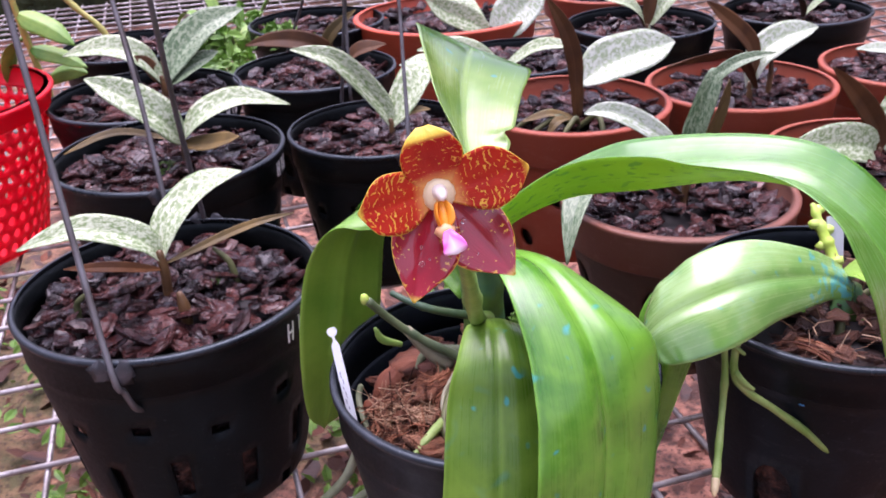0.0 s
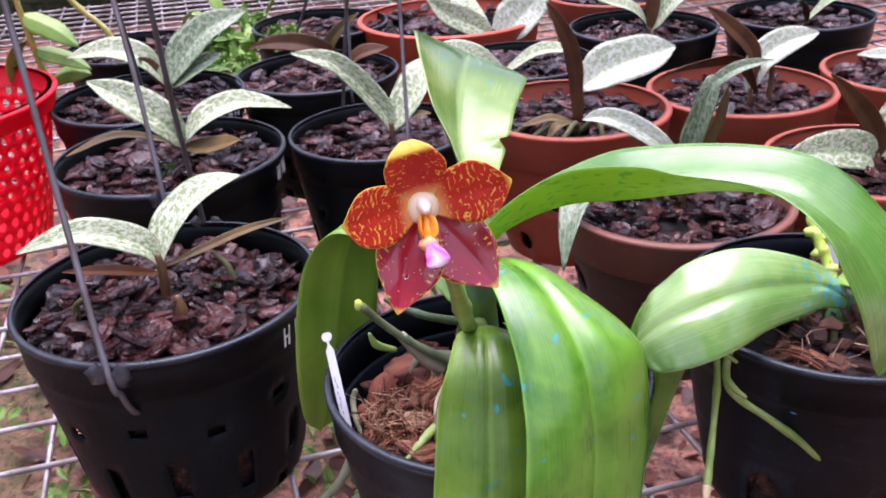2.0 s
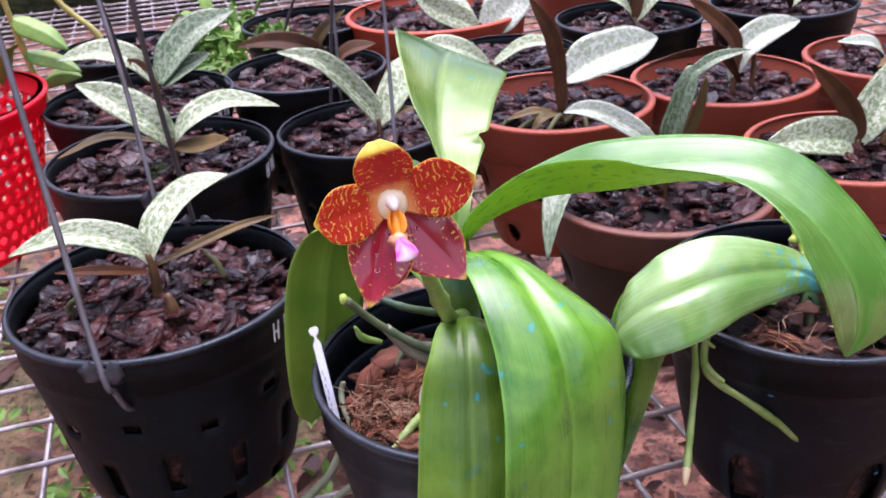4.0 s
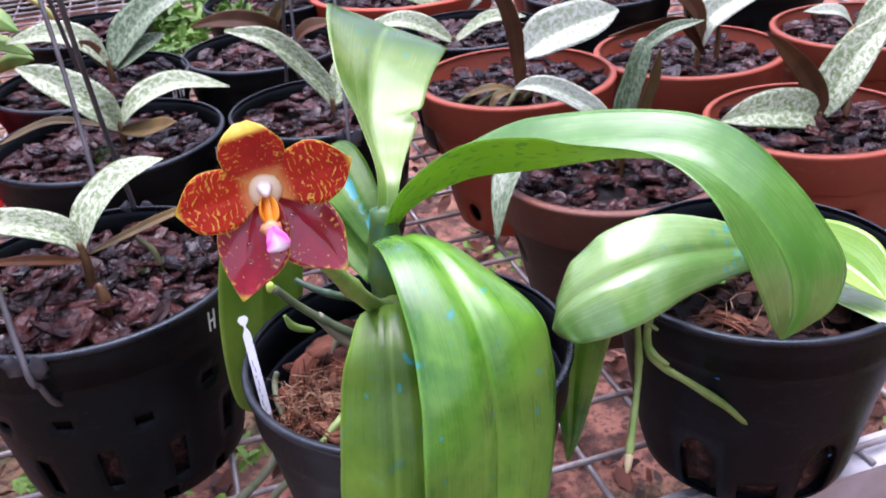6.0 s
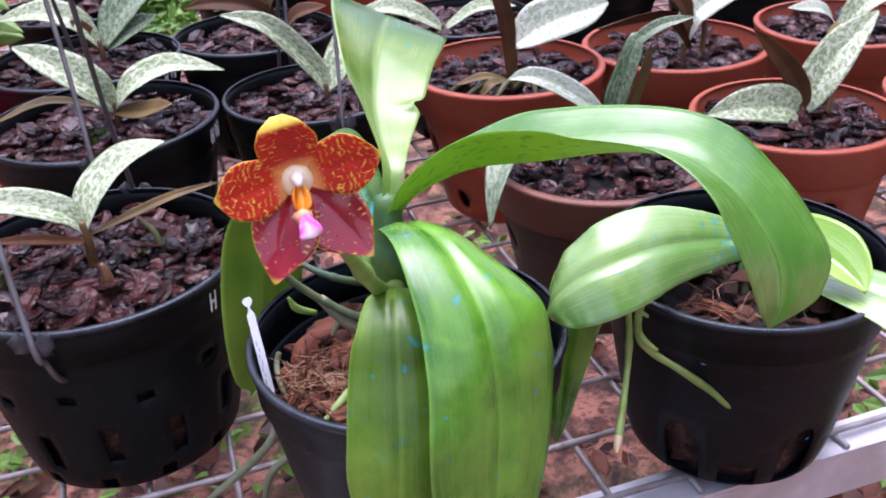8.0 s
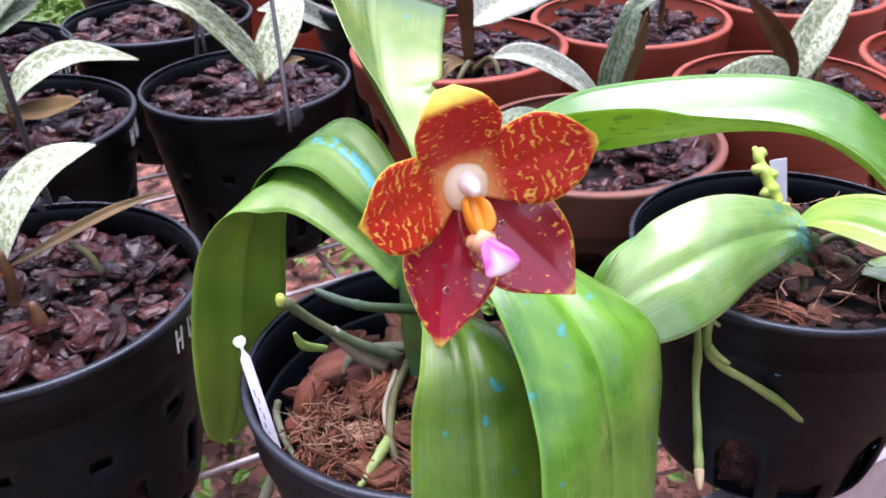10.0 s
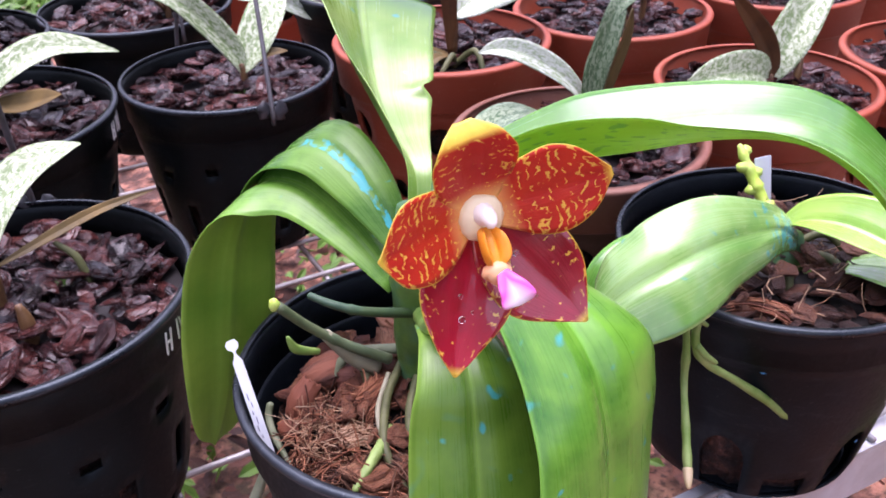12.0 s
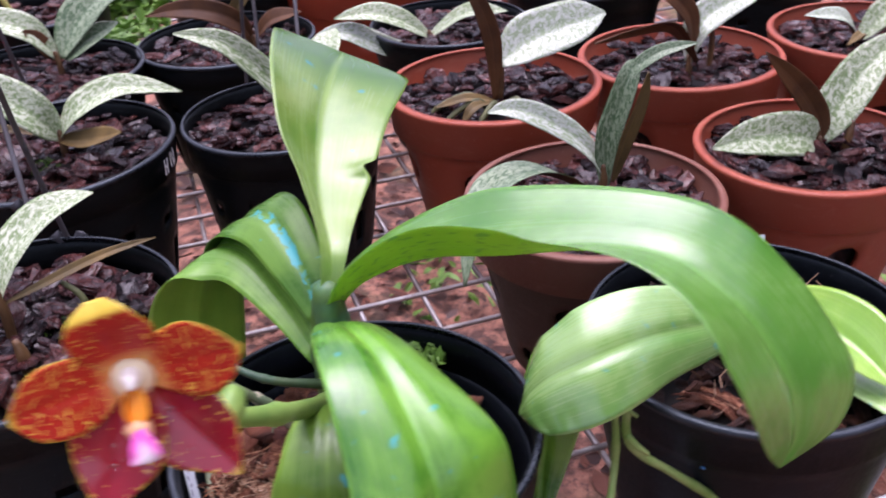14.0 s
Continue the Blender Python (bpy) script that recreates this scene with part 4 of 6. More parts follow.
mottled_plant("small plant with a drooping silver leaf and a bent green leaf", [
    ([(0.176, 0.615, 0.138), (0.164, 0.615, 0.159), (0.139, 0.615, 0.1780), (0.119, 0.616, 0.1860), (0.103, 0.617, 0.1840)], 0.0078, PM, (0.35, 0.6, 0.7)),
    ([(0.178, 0.615, 0.122), (0.177, 0.613, 0.155), (0.183, 0.613, 0.180), (0.191, 0.616, 0.204), (0.196, 0.622, 0.210)], 0.0078, DM, (0.94, -0.25, -0.2)),
    ([(0.188, 0.616, 0.197), (0.197, 0.617, 0.2085), (0.211, 0.617, 0.2165), (0.232, 0.615, 0.2205)], 0.0046, DM, (0.4, -0.6, -0.6)),
    ([(0.172, 0.612, 0.122), (0.140, 0.608, 0.1445), (0.110, 0.596, 0.1480), (0.090, 0.565, 0.140), (0.080, 0.535, 0.110)], 0.0110, DM, (-0.75, 0.6, 0.1)),
    ([(0.184, 0.620, 0.128), (0.189, 0.620, 0.150), (0.199, 0.620, 0.180), (0.204, 0.620, 0.202)], 0.0062, OB, (0.85, 0.45, -0.2)),
])
mottled_plant("small plant with three silver leaves, one brown beneath, in bark", [
    ([(0.341, 0.670, 0.120), (0.326, 0.660, 0.132), (0.290, 0.646, 0.141), (0.254, 0.636, 0.139)], 0.0150, MM, (0.25, 0.62, 0.74)),
    ([(0.343, 0.670, 0.122), (0.338, 0.670, 0.140), (0.318, 0.664, 0.168), (0.290, 0.656, 0.196)], 0.0085, BB, (0.85, 0.2, 0.5)),
    ([(0.343, 0.670, 0.122), (0.350, 0.674, 0.142), (0.372, 0.685, 0.168), (0.406, 0.702, 0.190)], 0.0155, MM, (0.62, -0.55, -0.55)),
], [([(0.358, 0.664, 0.112), (0.359, 0.664, 0.128), (0.361, 0.665, 0.139)], 0.0028)])
mottled_plant(PLANT, [
    ([(0.455, 0.870, 0.122), (0.438, 0.868, 0.146), (0.400, 0.860, 0.152)], 0.008, PM, None),
    ([(0.456, 0.870, 0.122), (0.480, 0.870, 0.150), (0.520, 0.875, 0.162)], 0.012, MM, None),
    ([(0.456, 0.870, 0.122), (0.448, 0.850, 0.136), (0.425, 0.825, 0.135)], 0.004, OB, None),
])
mottled_plant(PLANT, [
    ([(0.506, 0.676, 0.122), (0.490, 0.665, 0.146), (0.455, 0.650, 0.158)], 0.011, PM, None),
    ([(0.506, 0.676, 0.122), (0.530, 0.690, 0.146), (0.565, 0.705, 0.158)], 0.012, MM, None),
])
mottled_plant(PLANT, [
    ([(0.072, 1.150, 0.118), (0.052, 1.150, 0.132), (0.020, 1.148, 0.148), (-0.006, 1.145, 0.168)], 0.016, MM, (0.55, 0.5, 0.65)),
    ([(0.074, 1.150, 0.118), (0.096, 1.155, 0.130), (0.120, 1.165, 0.150), (0.145, 1.170, 0.176)], 0.026, PM, (0.6, -0.5, -0.6)),
    ([(0.070, 1.150, 0.118), (0.040, 1.190, 0.150), (0.020, 1.22, 0.175)], 0.014, MM, None),
])
mottled_plant(PLANT, [
    ([(0.262, 1.125, 0.118), (0.240, 1.110, 0.150), (0.190, 1.100, 0.168)], 0.010, MM, None),
    ([(0.262, 1.125, 0.118), (0.290, 1.130, 0.155), (0.335, 1.140, 0.178)], 0.012, MM, None),
    ([(0.262, 1.125, 0.118), (0.266, 1.130, 0.160), (0.272, 1.140, 0.200)], 0.009, BB, (0.9, 0.2, 0)),
])
mottled_plant(PLANT, [
    ([(0.460, 1.145, 0.118), (0.440, 1.120, 0.150), (0.400, 1.100, 0.162)], 0.011, MM, None),
    ([(0.460, 1.145, 0.118), (0.490, 1.130, 0.150), (0.530, 1.100, 0.150)], 0.010, MM, None),
])
mottled_plant(PLANT, [
    ([(0.075, 0.975, 0.120), (0.050, 0.968, 0.140), (0.019, 0.965, 0.151), (-0.016, 0.965, 0.147)], 0.011, MM, (0.2, 0.75, 0.6)),
    ([(0.075, 0.975, 0.120), (0.112, 0.975, 0.142), (0.150, 0.955, 0.146)], 0.009, MM, None),
    ([(0.060, 0.975, 0.108), (0.030, 0.965, 0.116), (-0.002, 0.960, 0.134), (-0.035, 0.960, 0.134)], 0.012, PM, (0.2, 0.75, 0.6)),
])
mottled_plant(PLANT, [
    ([(0.640, 0.975, 0.118), (0.610, 0.960, 0.150), (0.570, 0.945, 0.160)], 0.012, PM, None),
    ([(0.640, 0.975, 0.118), (0.665, 0.970, 0.150), (0.700, 0.960, 0.165)], 0.012, MM, None),
])


# ---- the flowering orchid ----
orchid = thing("flowering_orchid", "flowering orchid with broad green leaves and one red flower", "orchid", at=(0, 0, 0))
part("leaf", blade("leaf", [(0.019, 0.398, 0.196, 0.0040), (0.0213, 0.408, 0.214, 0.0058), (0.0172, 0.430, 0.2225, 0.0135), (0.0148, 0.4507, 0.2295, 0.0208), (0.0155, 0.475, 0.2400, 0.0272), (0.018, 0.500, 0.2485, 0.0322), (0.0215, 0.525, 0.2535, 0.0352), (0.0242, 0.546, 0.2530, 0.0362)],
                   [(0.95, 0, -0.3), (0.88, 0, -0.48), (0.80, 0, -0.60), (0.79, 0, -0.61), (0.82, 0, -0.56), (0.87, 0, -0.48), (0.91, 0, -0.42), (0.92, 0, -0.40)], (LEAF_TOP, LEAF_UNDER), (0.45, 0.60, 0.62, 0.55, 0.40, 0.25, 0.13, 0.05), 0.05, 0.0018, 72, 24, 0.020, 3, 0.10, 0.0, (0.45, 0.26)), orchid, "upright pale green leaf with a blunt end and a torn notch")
part("leaf", blade("leaf", [(0.018, 0.404, 0.188, 0.009), (0.032, 0.398, 0.208, 0.014), (0.058, 0.386, 0.226, 0.023), (0.088, 0.3695, 0.2355, 0.029), (0.1207, 0.3546, 0.2434, 0.0256), (0.1445, 0.3407, 0.2443, 0.0299), (0.1627, 0.328, 0.2338, 0.0362), (0.1759, 0.3195, 0.2172, 0.0386), (0.1828, 0.3146, 0.2018, 0.0356), (0.1835, 0.3118, 0.1865, 0.0249), (0.1808, 0.3103, 0.1795, 0.0132), (0.1762, 0.3079, 0.175, 0.0005)],
                   [(0.25, -0.85, 0.45), (0.05, -0.9, 0.45), (0.0, -0.92, 0.4), (0.0, -0.94, 0.22), (-0.518, -0.843, 0.055), (-0.622, -0.761, 0.11), (-0.652, -0.72, 0.237), (-0.718, -0.618, 0.32), (-0.754, -0.576, 0.315), (-0.781, -0.541, 0.312), (-0.809, -0.514, 0.285), (-0.809, -0.514, 0.285)],
                   (LEAF_ARCH, LEAF_UNDER_SPOT), (0.5, 0.45, 0.46, 0.48, 0.36, 0.22, 0.11, 0.06, 0.06, 0.05, 0.03, 0.0), 0.09, 0.0018, 72, 24, 0.008, 5, oblique=True), orchid, "long arching leaf with dark-spotted underside")
part("leaf", blade("leaf", [(0.020, 0.394, 0.190, 0.008), (0.030, 0.364, 0.208, 0.0145), (0.043, 0.336, 0.212, 0.022), (0.056, 0.308, 0.197, 0.0275), (0.061, 0.296, 0.177, 0.0320), (0.063, 0.291, 0.153, 0.0355), (0.061, 0.286, 0.127, 0.0325), (0.058, 0.283, 0.098, 0.0235), (0.054, 0.284, 0.076, 0.012), (0.052, 0.286, 0.062, 0.001)],
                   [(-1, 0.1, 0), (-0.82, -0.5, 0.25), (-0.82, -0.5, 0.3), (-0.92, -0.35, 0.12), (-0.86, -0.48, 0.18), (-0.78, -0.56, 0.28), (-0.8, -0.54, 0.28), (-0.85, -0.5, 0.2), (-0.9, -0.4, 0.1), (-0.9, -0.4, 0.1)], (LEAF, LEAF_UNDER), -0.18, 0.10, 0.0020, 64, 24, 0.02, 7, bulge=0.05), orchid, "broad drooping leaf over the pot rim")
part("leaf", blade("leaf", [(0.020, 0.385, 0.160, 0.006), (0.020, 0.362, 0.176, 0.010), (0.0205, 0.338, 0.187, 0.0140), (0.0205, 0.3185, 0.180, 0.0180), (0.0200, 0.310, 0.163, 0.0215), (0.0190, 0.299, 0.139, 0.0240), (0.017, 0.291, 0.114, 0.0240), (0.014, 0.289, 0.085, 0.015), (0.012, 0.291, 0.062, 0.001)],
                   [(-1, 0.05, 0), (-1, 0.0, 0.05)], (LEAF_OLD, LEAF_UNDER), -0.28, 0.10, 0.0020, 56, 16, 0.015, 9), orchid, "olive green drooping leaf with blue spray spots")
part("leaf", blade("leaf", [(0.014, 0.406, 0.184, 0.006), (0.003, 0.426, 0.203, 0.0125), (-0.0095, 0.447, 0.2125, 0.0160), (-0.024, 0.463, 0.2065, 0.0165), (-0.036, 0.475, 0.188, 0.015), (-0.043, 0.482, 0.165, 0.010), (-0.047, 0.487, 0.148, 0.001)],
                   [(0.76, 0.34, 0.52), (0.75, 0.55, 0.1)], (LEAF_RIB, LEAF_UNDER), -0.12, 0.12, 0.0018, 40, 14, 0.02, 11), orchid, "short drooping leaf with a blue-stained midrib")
part("leaf", blade("leaf", [(0.012, 0.403, 0.166, 0.006), (-0.003, 0.425, 0.184, 0.013), (-0.022, 0.447, 0.197, 0.0185), (-0.041, 0.460, 0.193, 0.0230), (-0.055, 0.465, 0.165, 0.0255), (-0.063, 0.465, 0.125, 0.0255), (-0.069, 0.465, 0.085, 0.022), (-0.076, 0.466, 0.056, 0.013), (-0.080, 0.467, 0.042, 0.001)],
                   [(0.58, 0.76, 0.33), (0.58, 0.76, 0.33), (0.58, 0.76, 0.33), (0.68, 0.68, 0.25), (0.8, 0.58, 0.05), (0.85, 0.5, 0.0), (0.85, 0.5, 0.0), (0.85, 0.5, 0.0), (0.85, 0.5, 0.0)], (LEAF_MID, LEAF_UNDER_OLIVE), -0.16, 0.12, 0.0018, 52, 14, 0.02, 13, 0.08), orchid, "olive leaf hanging down over the pot")
part("stem", tube("stem", [(0.020, 0.398, 0.100), (0.019, 0.399, 0.140), (0.018, 0.400, 0.175), (0.018, 0.402, 0.203)], [0.009, 0.0105, 0.0095, 0.006], STEM, 16, 14, ((0.35, 0.1), (0.62, 0.12))), orchid, "thick green stem stained blue")
part("flower_spike", tube("flower_spike", [(0.019, 0.392, 0.158), (0.018, 0.372, 0.166), (0.013, 0.345, 0.186), (0.010, 0.305, 0.218), (0.0075, 0.268, 0.249), (0.005, 0.247, 0.268), (0.003, 0.236, 0.282)],
                          [0.0046, 0.0044, 0.0036, 0.0032, 0.0027, 0.0022, 0.0018], SPIKE, 36, 10, ((0.22, 0.25), (0.50, 0.3))), orchid, "fresh green flower spike")
part("flower_bud", blob("flower_bud", (0.0038, 0.006, 0.0052), SPIKE, 4, 0.15), orchid, "small green bud", (0.0095, 0.262, 0.258))
part("old_spike", tube("old_spike", [(0.006, 0.404, 0.128), (-0.014, 0.402, 0.142), (-0.028, 0.399, 0.156), (-0.038, 0.395, 0.1695)], [0.0025, 0.0022, 0.0020, 0.0022], OLD_SPIKE, 20, 10, ((0.4, 0.2),)), orchid, "cut-off grey-green spike")
part("old_spike", tube("old_spike", [(0.017, 0.393, 0.158), (-0.004, 0.386, 0.167), (-0.016, 0.386, 0.172), (-0.026, 0.390, 0.176)], [0.0023, 0.0019, 0.0017, 0.0014], SPIKE_DARK, 22, 10, ((0.5, 0.22),)), orchid, "second old spike along the leaf base")
part("spike_base", tube("spike_base", [(0.000, 0.406, 0.1230), (-0.010, 0.4045, 0.1325), (-0.0205, 0.4015, 0.1480)], [0.0040, 0.0036, 0.0026], ROOT_PALE, 14, 10), orchid, "pale thick foot of the cut-off spike")
part("shoot", tube("shoot", [(-0.024, 0.404, 0.138), (-0.033, 0.400, 0.144), (-0.036, 0.398, 0.152)], [0.0015, 0.0021, 0.0008], SPIKE, 12, 8), orchid, "lime green side shoot")
part("shoot", blob("shoot", (0.0022, 0.002, 0.0032), LIME, 8, 0.2), orchid, "lime green cut tip", (-0.0395, 0.395, 0.1705))

# flower: right, up and forward
FW = unit((0.16, -0.955, 0.19))
FU = unit(np.cross((0, 0, 1), -FW)) * -1
FV = np.cross(FW, FU)
FM = Matrix(((FU[0], FV[0], FW[0], -0.0006), (FU[1], FV[1], FW[1], 0.2335), (FU[2], FV[2], FW[2], 0.2923), (0, 0, 0, 1)))
flower = part("flower", tube("flower", [(0, 0, -0.006), (0, 0, -0.003), (0, 0, 0.0005)], [0.002, 0.0032, 0.003], CREAM, 8, 12), orchid, "waxy red orchid flower barred with yellow")
flower.matrix_basis = FM


def petal(name, angle, length, half, mats, tip, bend, cup, profile, seed, label):
    """A petal in the flower's own plane: x to the right, y up, z towards the viewer."""
    c, s = math.cos(radians(angle)), math.sin(radians(angle))
    rows = []
    for q, w in enumerate(profile):
        f = q / (len(profile) - 1)
        d = 0.0015 + (length - 0.0015) * f
        rows.append((c * d, s * d, 0.001 + bend * f ** 1.2 + tip * max(0, f - 0.7) ** 2, half * w))
    side = np.array([s, -c, 0.0])
    return part(name, blade(name, rows, [side, side], mats, 0.04, 0.05, 0.0009, 34, 14, 0.025, seed, 0.0, cup), flower, label)


ROUND = (0.32, 0.70, 0.98, 1.08, 1.02, 0.76, 0.10)
POINT = (0.36, 0.80, 1.04, 1.08, 0.92, 0.54, 0.03)
petal("petal", 183, 0.0226, 0.0080, (PETAL, PETAL_BACK), 0.0, 0.0100, 0.06, ROUND, 21, "orange-red petal")
petal("petal", 15, 0.0238, 0.0080, (PETAL, PETAL_BACK), 0.0, 0.0095, 0.06, ROUND, 22, "orange-red petal")
petal("sepal", 100, 0.0190, 0.0082, (PETAL_TOP, PETAL_BACK), -0.05, 0.0080, 0.10, (0.36, 0.70, 0.95, 1.04, 0.98, 0.74, 0.22), 23, "orange-red upper sepal with a yellow tip")
petal("sepal", 249.5, 0.0298, 0.0088, (SEPAL, PETAL_BACK), 0.01, 0.0062, 0.10, POINT, 24, "wet crimson lower sepal")
petal("sepal", 307, 0.0302, 0.0090, (SEPAL, PETAL_BACK), 0.01, 0.0056, 0.10, POINT, 25, "wet crimson lower sepal")
part("throat", blob("throat", (0.0046, 0.0046, 0.0022), CREAM, 3, 0.12, 14, 9), flower, "cream throat", (0, -0.0005, 0.0018))
part("column", tube("column", [(0, 0.0005, 0.001), (0, 0.0005, 0.0035), (0.0001, 0.0002, 0.0052), (0.0002, -0.0008, 0.0066)], [0.0030, 0.0022, 0.0017, 0.0009], COLUMN_WHITE, 18, 14), flower, "white column cap")
for sgn in (-1, 1):
    part("lip_lobe", blade("lip_lobe", [(sgn * 0.0009, -0.0022, 0.0032, 0.0009), (sgn * 0.0016, -0.0040, 0.0054, 0.0019), (sgn * 0.0016, -0.0062, 0.0068, 0.0020), (sgn * 0.0008, -0.0082, 0.0070, 0.0009)],
                           [(0.2 * sgn, 0.3, 1.0), (0.4 * sgn, 0.3, 1.0)], (LIP_ORANGE, LIP_ORANGE), 0.3, 0, 0.0007, 16, 8, 0.03, 31), flower, "orange lip lobe")
part("lip_base", tube("lip_base", [(0, -0.0016, 0.0022), (0.0002, -0.0046, 0.0045), (0.0003, -0.0074, 0.0060), (0.0004, -0.0092, 0.0072)], [0.0012, 0.0015, 0.0016, 0.0016], LIP_ORANGE, 14, 10, ((0.6, 0.25),)), flower, "orange lip base")
part("callus", blob("callus", (0.0030, 0.0025, 0.0020), LIP_PEACH, 6, 0.3, 12, 8), flower, "peach callus", (0.0001, -0.0096, 0.0074))
part("lip", blade("lip", [(0.0003, -0.0092, 0.0086, 0.0012), (0.0008, -0.0108, 0.0100, 0.0022), (0.0013, -0.0123, 0.0112, 0.0030), (0.0016, -0.0136, 0.0116, 0.0032), (0.0018, -0.0145, 0.0115, 0.0012)],
                  [(1, 0.12, 0.1), (1, 0.15, 0.1)], (LIP_PINK, LIP_PINK), -0.45, 0.0, 0.0010, 24, 12, 0.05, 33), flower, "pink lip with a white end")
rnd = random.Random(77)
for k in range(5):
    a, d = rnd.choice((255, 310)) + rnd.uniform(-14, 14), rnd.uniform(0.007, 0.02)
    s = rnd.uniform(0.0003, 0.0008)
    part("water_drop", blob("water_drop", (s, s, s * 0.55), WATER, k, 0.15, 8, 6), flower, "clear water drop", (math.cos(radians(a)) * d, math.sin(radians(a)) * d, 0.0016 + 0.19 * d))

# plant label stuck in the pot
tag = thing("plant_label", "chewed white plastic plant label leaning in the pot", "plant label", at=(-0.0405, 0.350, 0.120))
TAGM = Matrix.Translation((-0.0520, 0.3865, 0.1200)) @ Vector((-0.0120, 0.034, 0.050)).to_track_quat("Z", "Y").to_matrix().to_4x4()
tag.location = (0, 0, 0)
strip = []
for q, (w, z) in enumerate(((0.0014, -0.020), (0.0021, -0.016), (0.0022, 0.0), (0.0021, 0.0262), (0.0014, 0.0278), (0.0006, 0.0292), (0.0007, 0.0308), (0.0021, 0.0318), (0.0028, 0.0338), (0.0016, 0.0356))):
    strip += [(-w, 0.0003, z), (w * (0.8 if 4 <= q <= 6 else 1), 0.0003, z), (w * (0.8 if 4 <= q <= 6 else 1), -0.0003, z), (-w, -0.0003, z)]
faces = [(0, 1, 2, 3), (36, 39, 38, 37)]
for q in range(9):
    faces += [(4 * q + a, 4 * q + 4 + a, 4 * q + 4 + (a + 1) % 4, 4 * q + (a + 1) % 4) for a in range(4)]
body = part("strip", mesh_of("strip", strip, faces, [WHITE], smooth=False), tag)
TAG_TURN = Matrix.Rotation(radians(-25), 4, "Z")
body.matrix_basis = TAGM @ TAG_TURN
for k in range(9):
    line = part("writing_bar", box_mesh("writing_bar", (0.0004, 0.0009, 0.0016 + 0.0008 * (k % 3)), INK, 0), tag, "faded writing")
    line.matrix_basis = TAGM @ TAG_TURN @ Matrix.Translation((0.0008 - 0.0006 * (k % 2), 0.0, -0.016 + 0.0034 * k))

# coconut husk, fibres and roots in the two orchid pots
hx, hy, hz, hr = CENTRE
bed("coconut_husk", hx, hy, hz - 0.030, hr * 0.80, 170, 0.022, 91, HUSKS, "chopped brown coconut husk filling the orchid pot", "potting mix", GAP_SHADE, "husk_chunk", 0.020, (hr, hz, 0.725, 0.22, 0.80, 0.0022))
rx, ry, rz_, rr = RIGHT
bed("coconut_husk", rx, ry, rz_ - 0.020, rr * 0.87, 300, 0.0155, 92, DAMP_HUSKS, "damp brown coconut husk filling the pot", "potting mix", GAP_SHADE, "husk_chunk", 0.008, (rr, rz_, 0.725, 0.22, 0.80, 0.0022))


def husk_shell(px, py, pz, size, turn, mat, seed, label):
    """A curved scrap of coconut husk: a bowed sheet of coarse strands lying side by side, frayed at both ends."""
    rnd = random.Random(seed)
    verts, faces, n, strands = [], [], 8, 80
    for q in range(strands * 2):
        lay, v = q % 2, (q // 2 + rnd.uniform(-0.4, 0.4)) / strands * 2 - 1
        lo, hi = -0.5 * (1 - 0.35 * v * v) + rnd.gauss(0, 0.045), 0.5 * (1 - 0.45 * v * v) + rnd.gauss(0, 0.055)
        rad, lift, fan = rnd.uniform(0.007, 0.022), rnd.gauss(0, 0.028) - 0.045 * lay, rnd.gauss(0, 0.10)
        k = len(verts)
        for i in range(n + 1):
            f = i / n
            x = lo + (hi - lo) * f
            y = v * 0.36 + fan * (f - 0.5) ** 2 * 4 + 0.022 * math.sin(6 * f + 1.7 * q)
            z = 0.16 * math.cos(v * 1.5) + 0.10 * (1 - 4 * x * x) + lift + 0.05 * noise.noise(Vector((x * 3, y * 3, seed)))
            for t in range(4):
                g = math.pi / 2 * t
                verts.append((x, y + rad * math.cos(g), z + rad * math.sin(g)))
        for i in range(n):
            for t in range(4):
                faces.append((k + 4 * i + t, k + 4 * i + (t + 1) % 4, k + 4 * i + 4 + (t + 1) % 4, k + 4 * i + 4 + t))
    shell = new("husk_shell", mesh_of("husk_shell", verts, faces, [mat]))
    shell.matrix_basis = Matrix.Translation((px, py, pz)) @ Euler(turn).to_matrix().to_4x4() @ Matrix.Scale(size, 4)
    tagged(shell, label, "husk piece", "husk shells")


SHELL = "curved brown shell of coconut husk lying in the pot"
husk_shell(-0.0040, 0.3900, 0.1190, 0.021, (0.6, 0.1, 0.8), FIBRE_RED, 3, SHELL)
husk_shell(-0.0140, 0.3735, 0.1145, 0.014, (0.1, 0.2, 0.2), FIBRE, 5, "pale splinter of coconut husk in the pot")
husk_shell(0.0080, 0.3520, 0.1080, 0.024, (0.4, 0.0, 1.9), FIBRE_RED, 6, SHELL)
husk_shell(-0.0100, 0.3420, 0.1050, 0.022, (0.3, 0.1, 0.1), FIBRE_RED, 7, SHELL)
husk_shell(0.2730, 0.4150, 0.1190, 0.026, (0.5, 0.3, 0.7), FIBRE_RED, 8, "frayed tan husk shell at the pot edge")


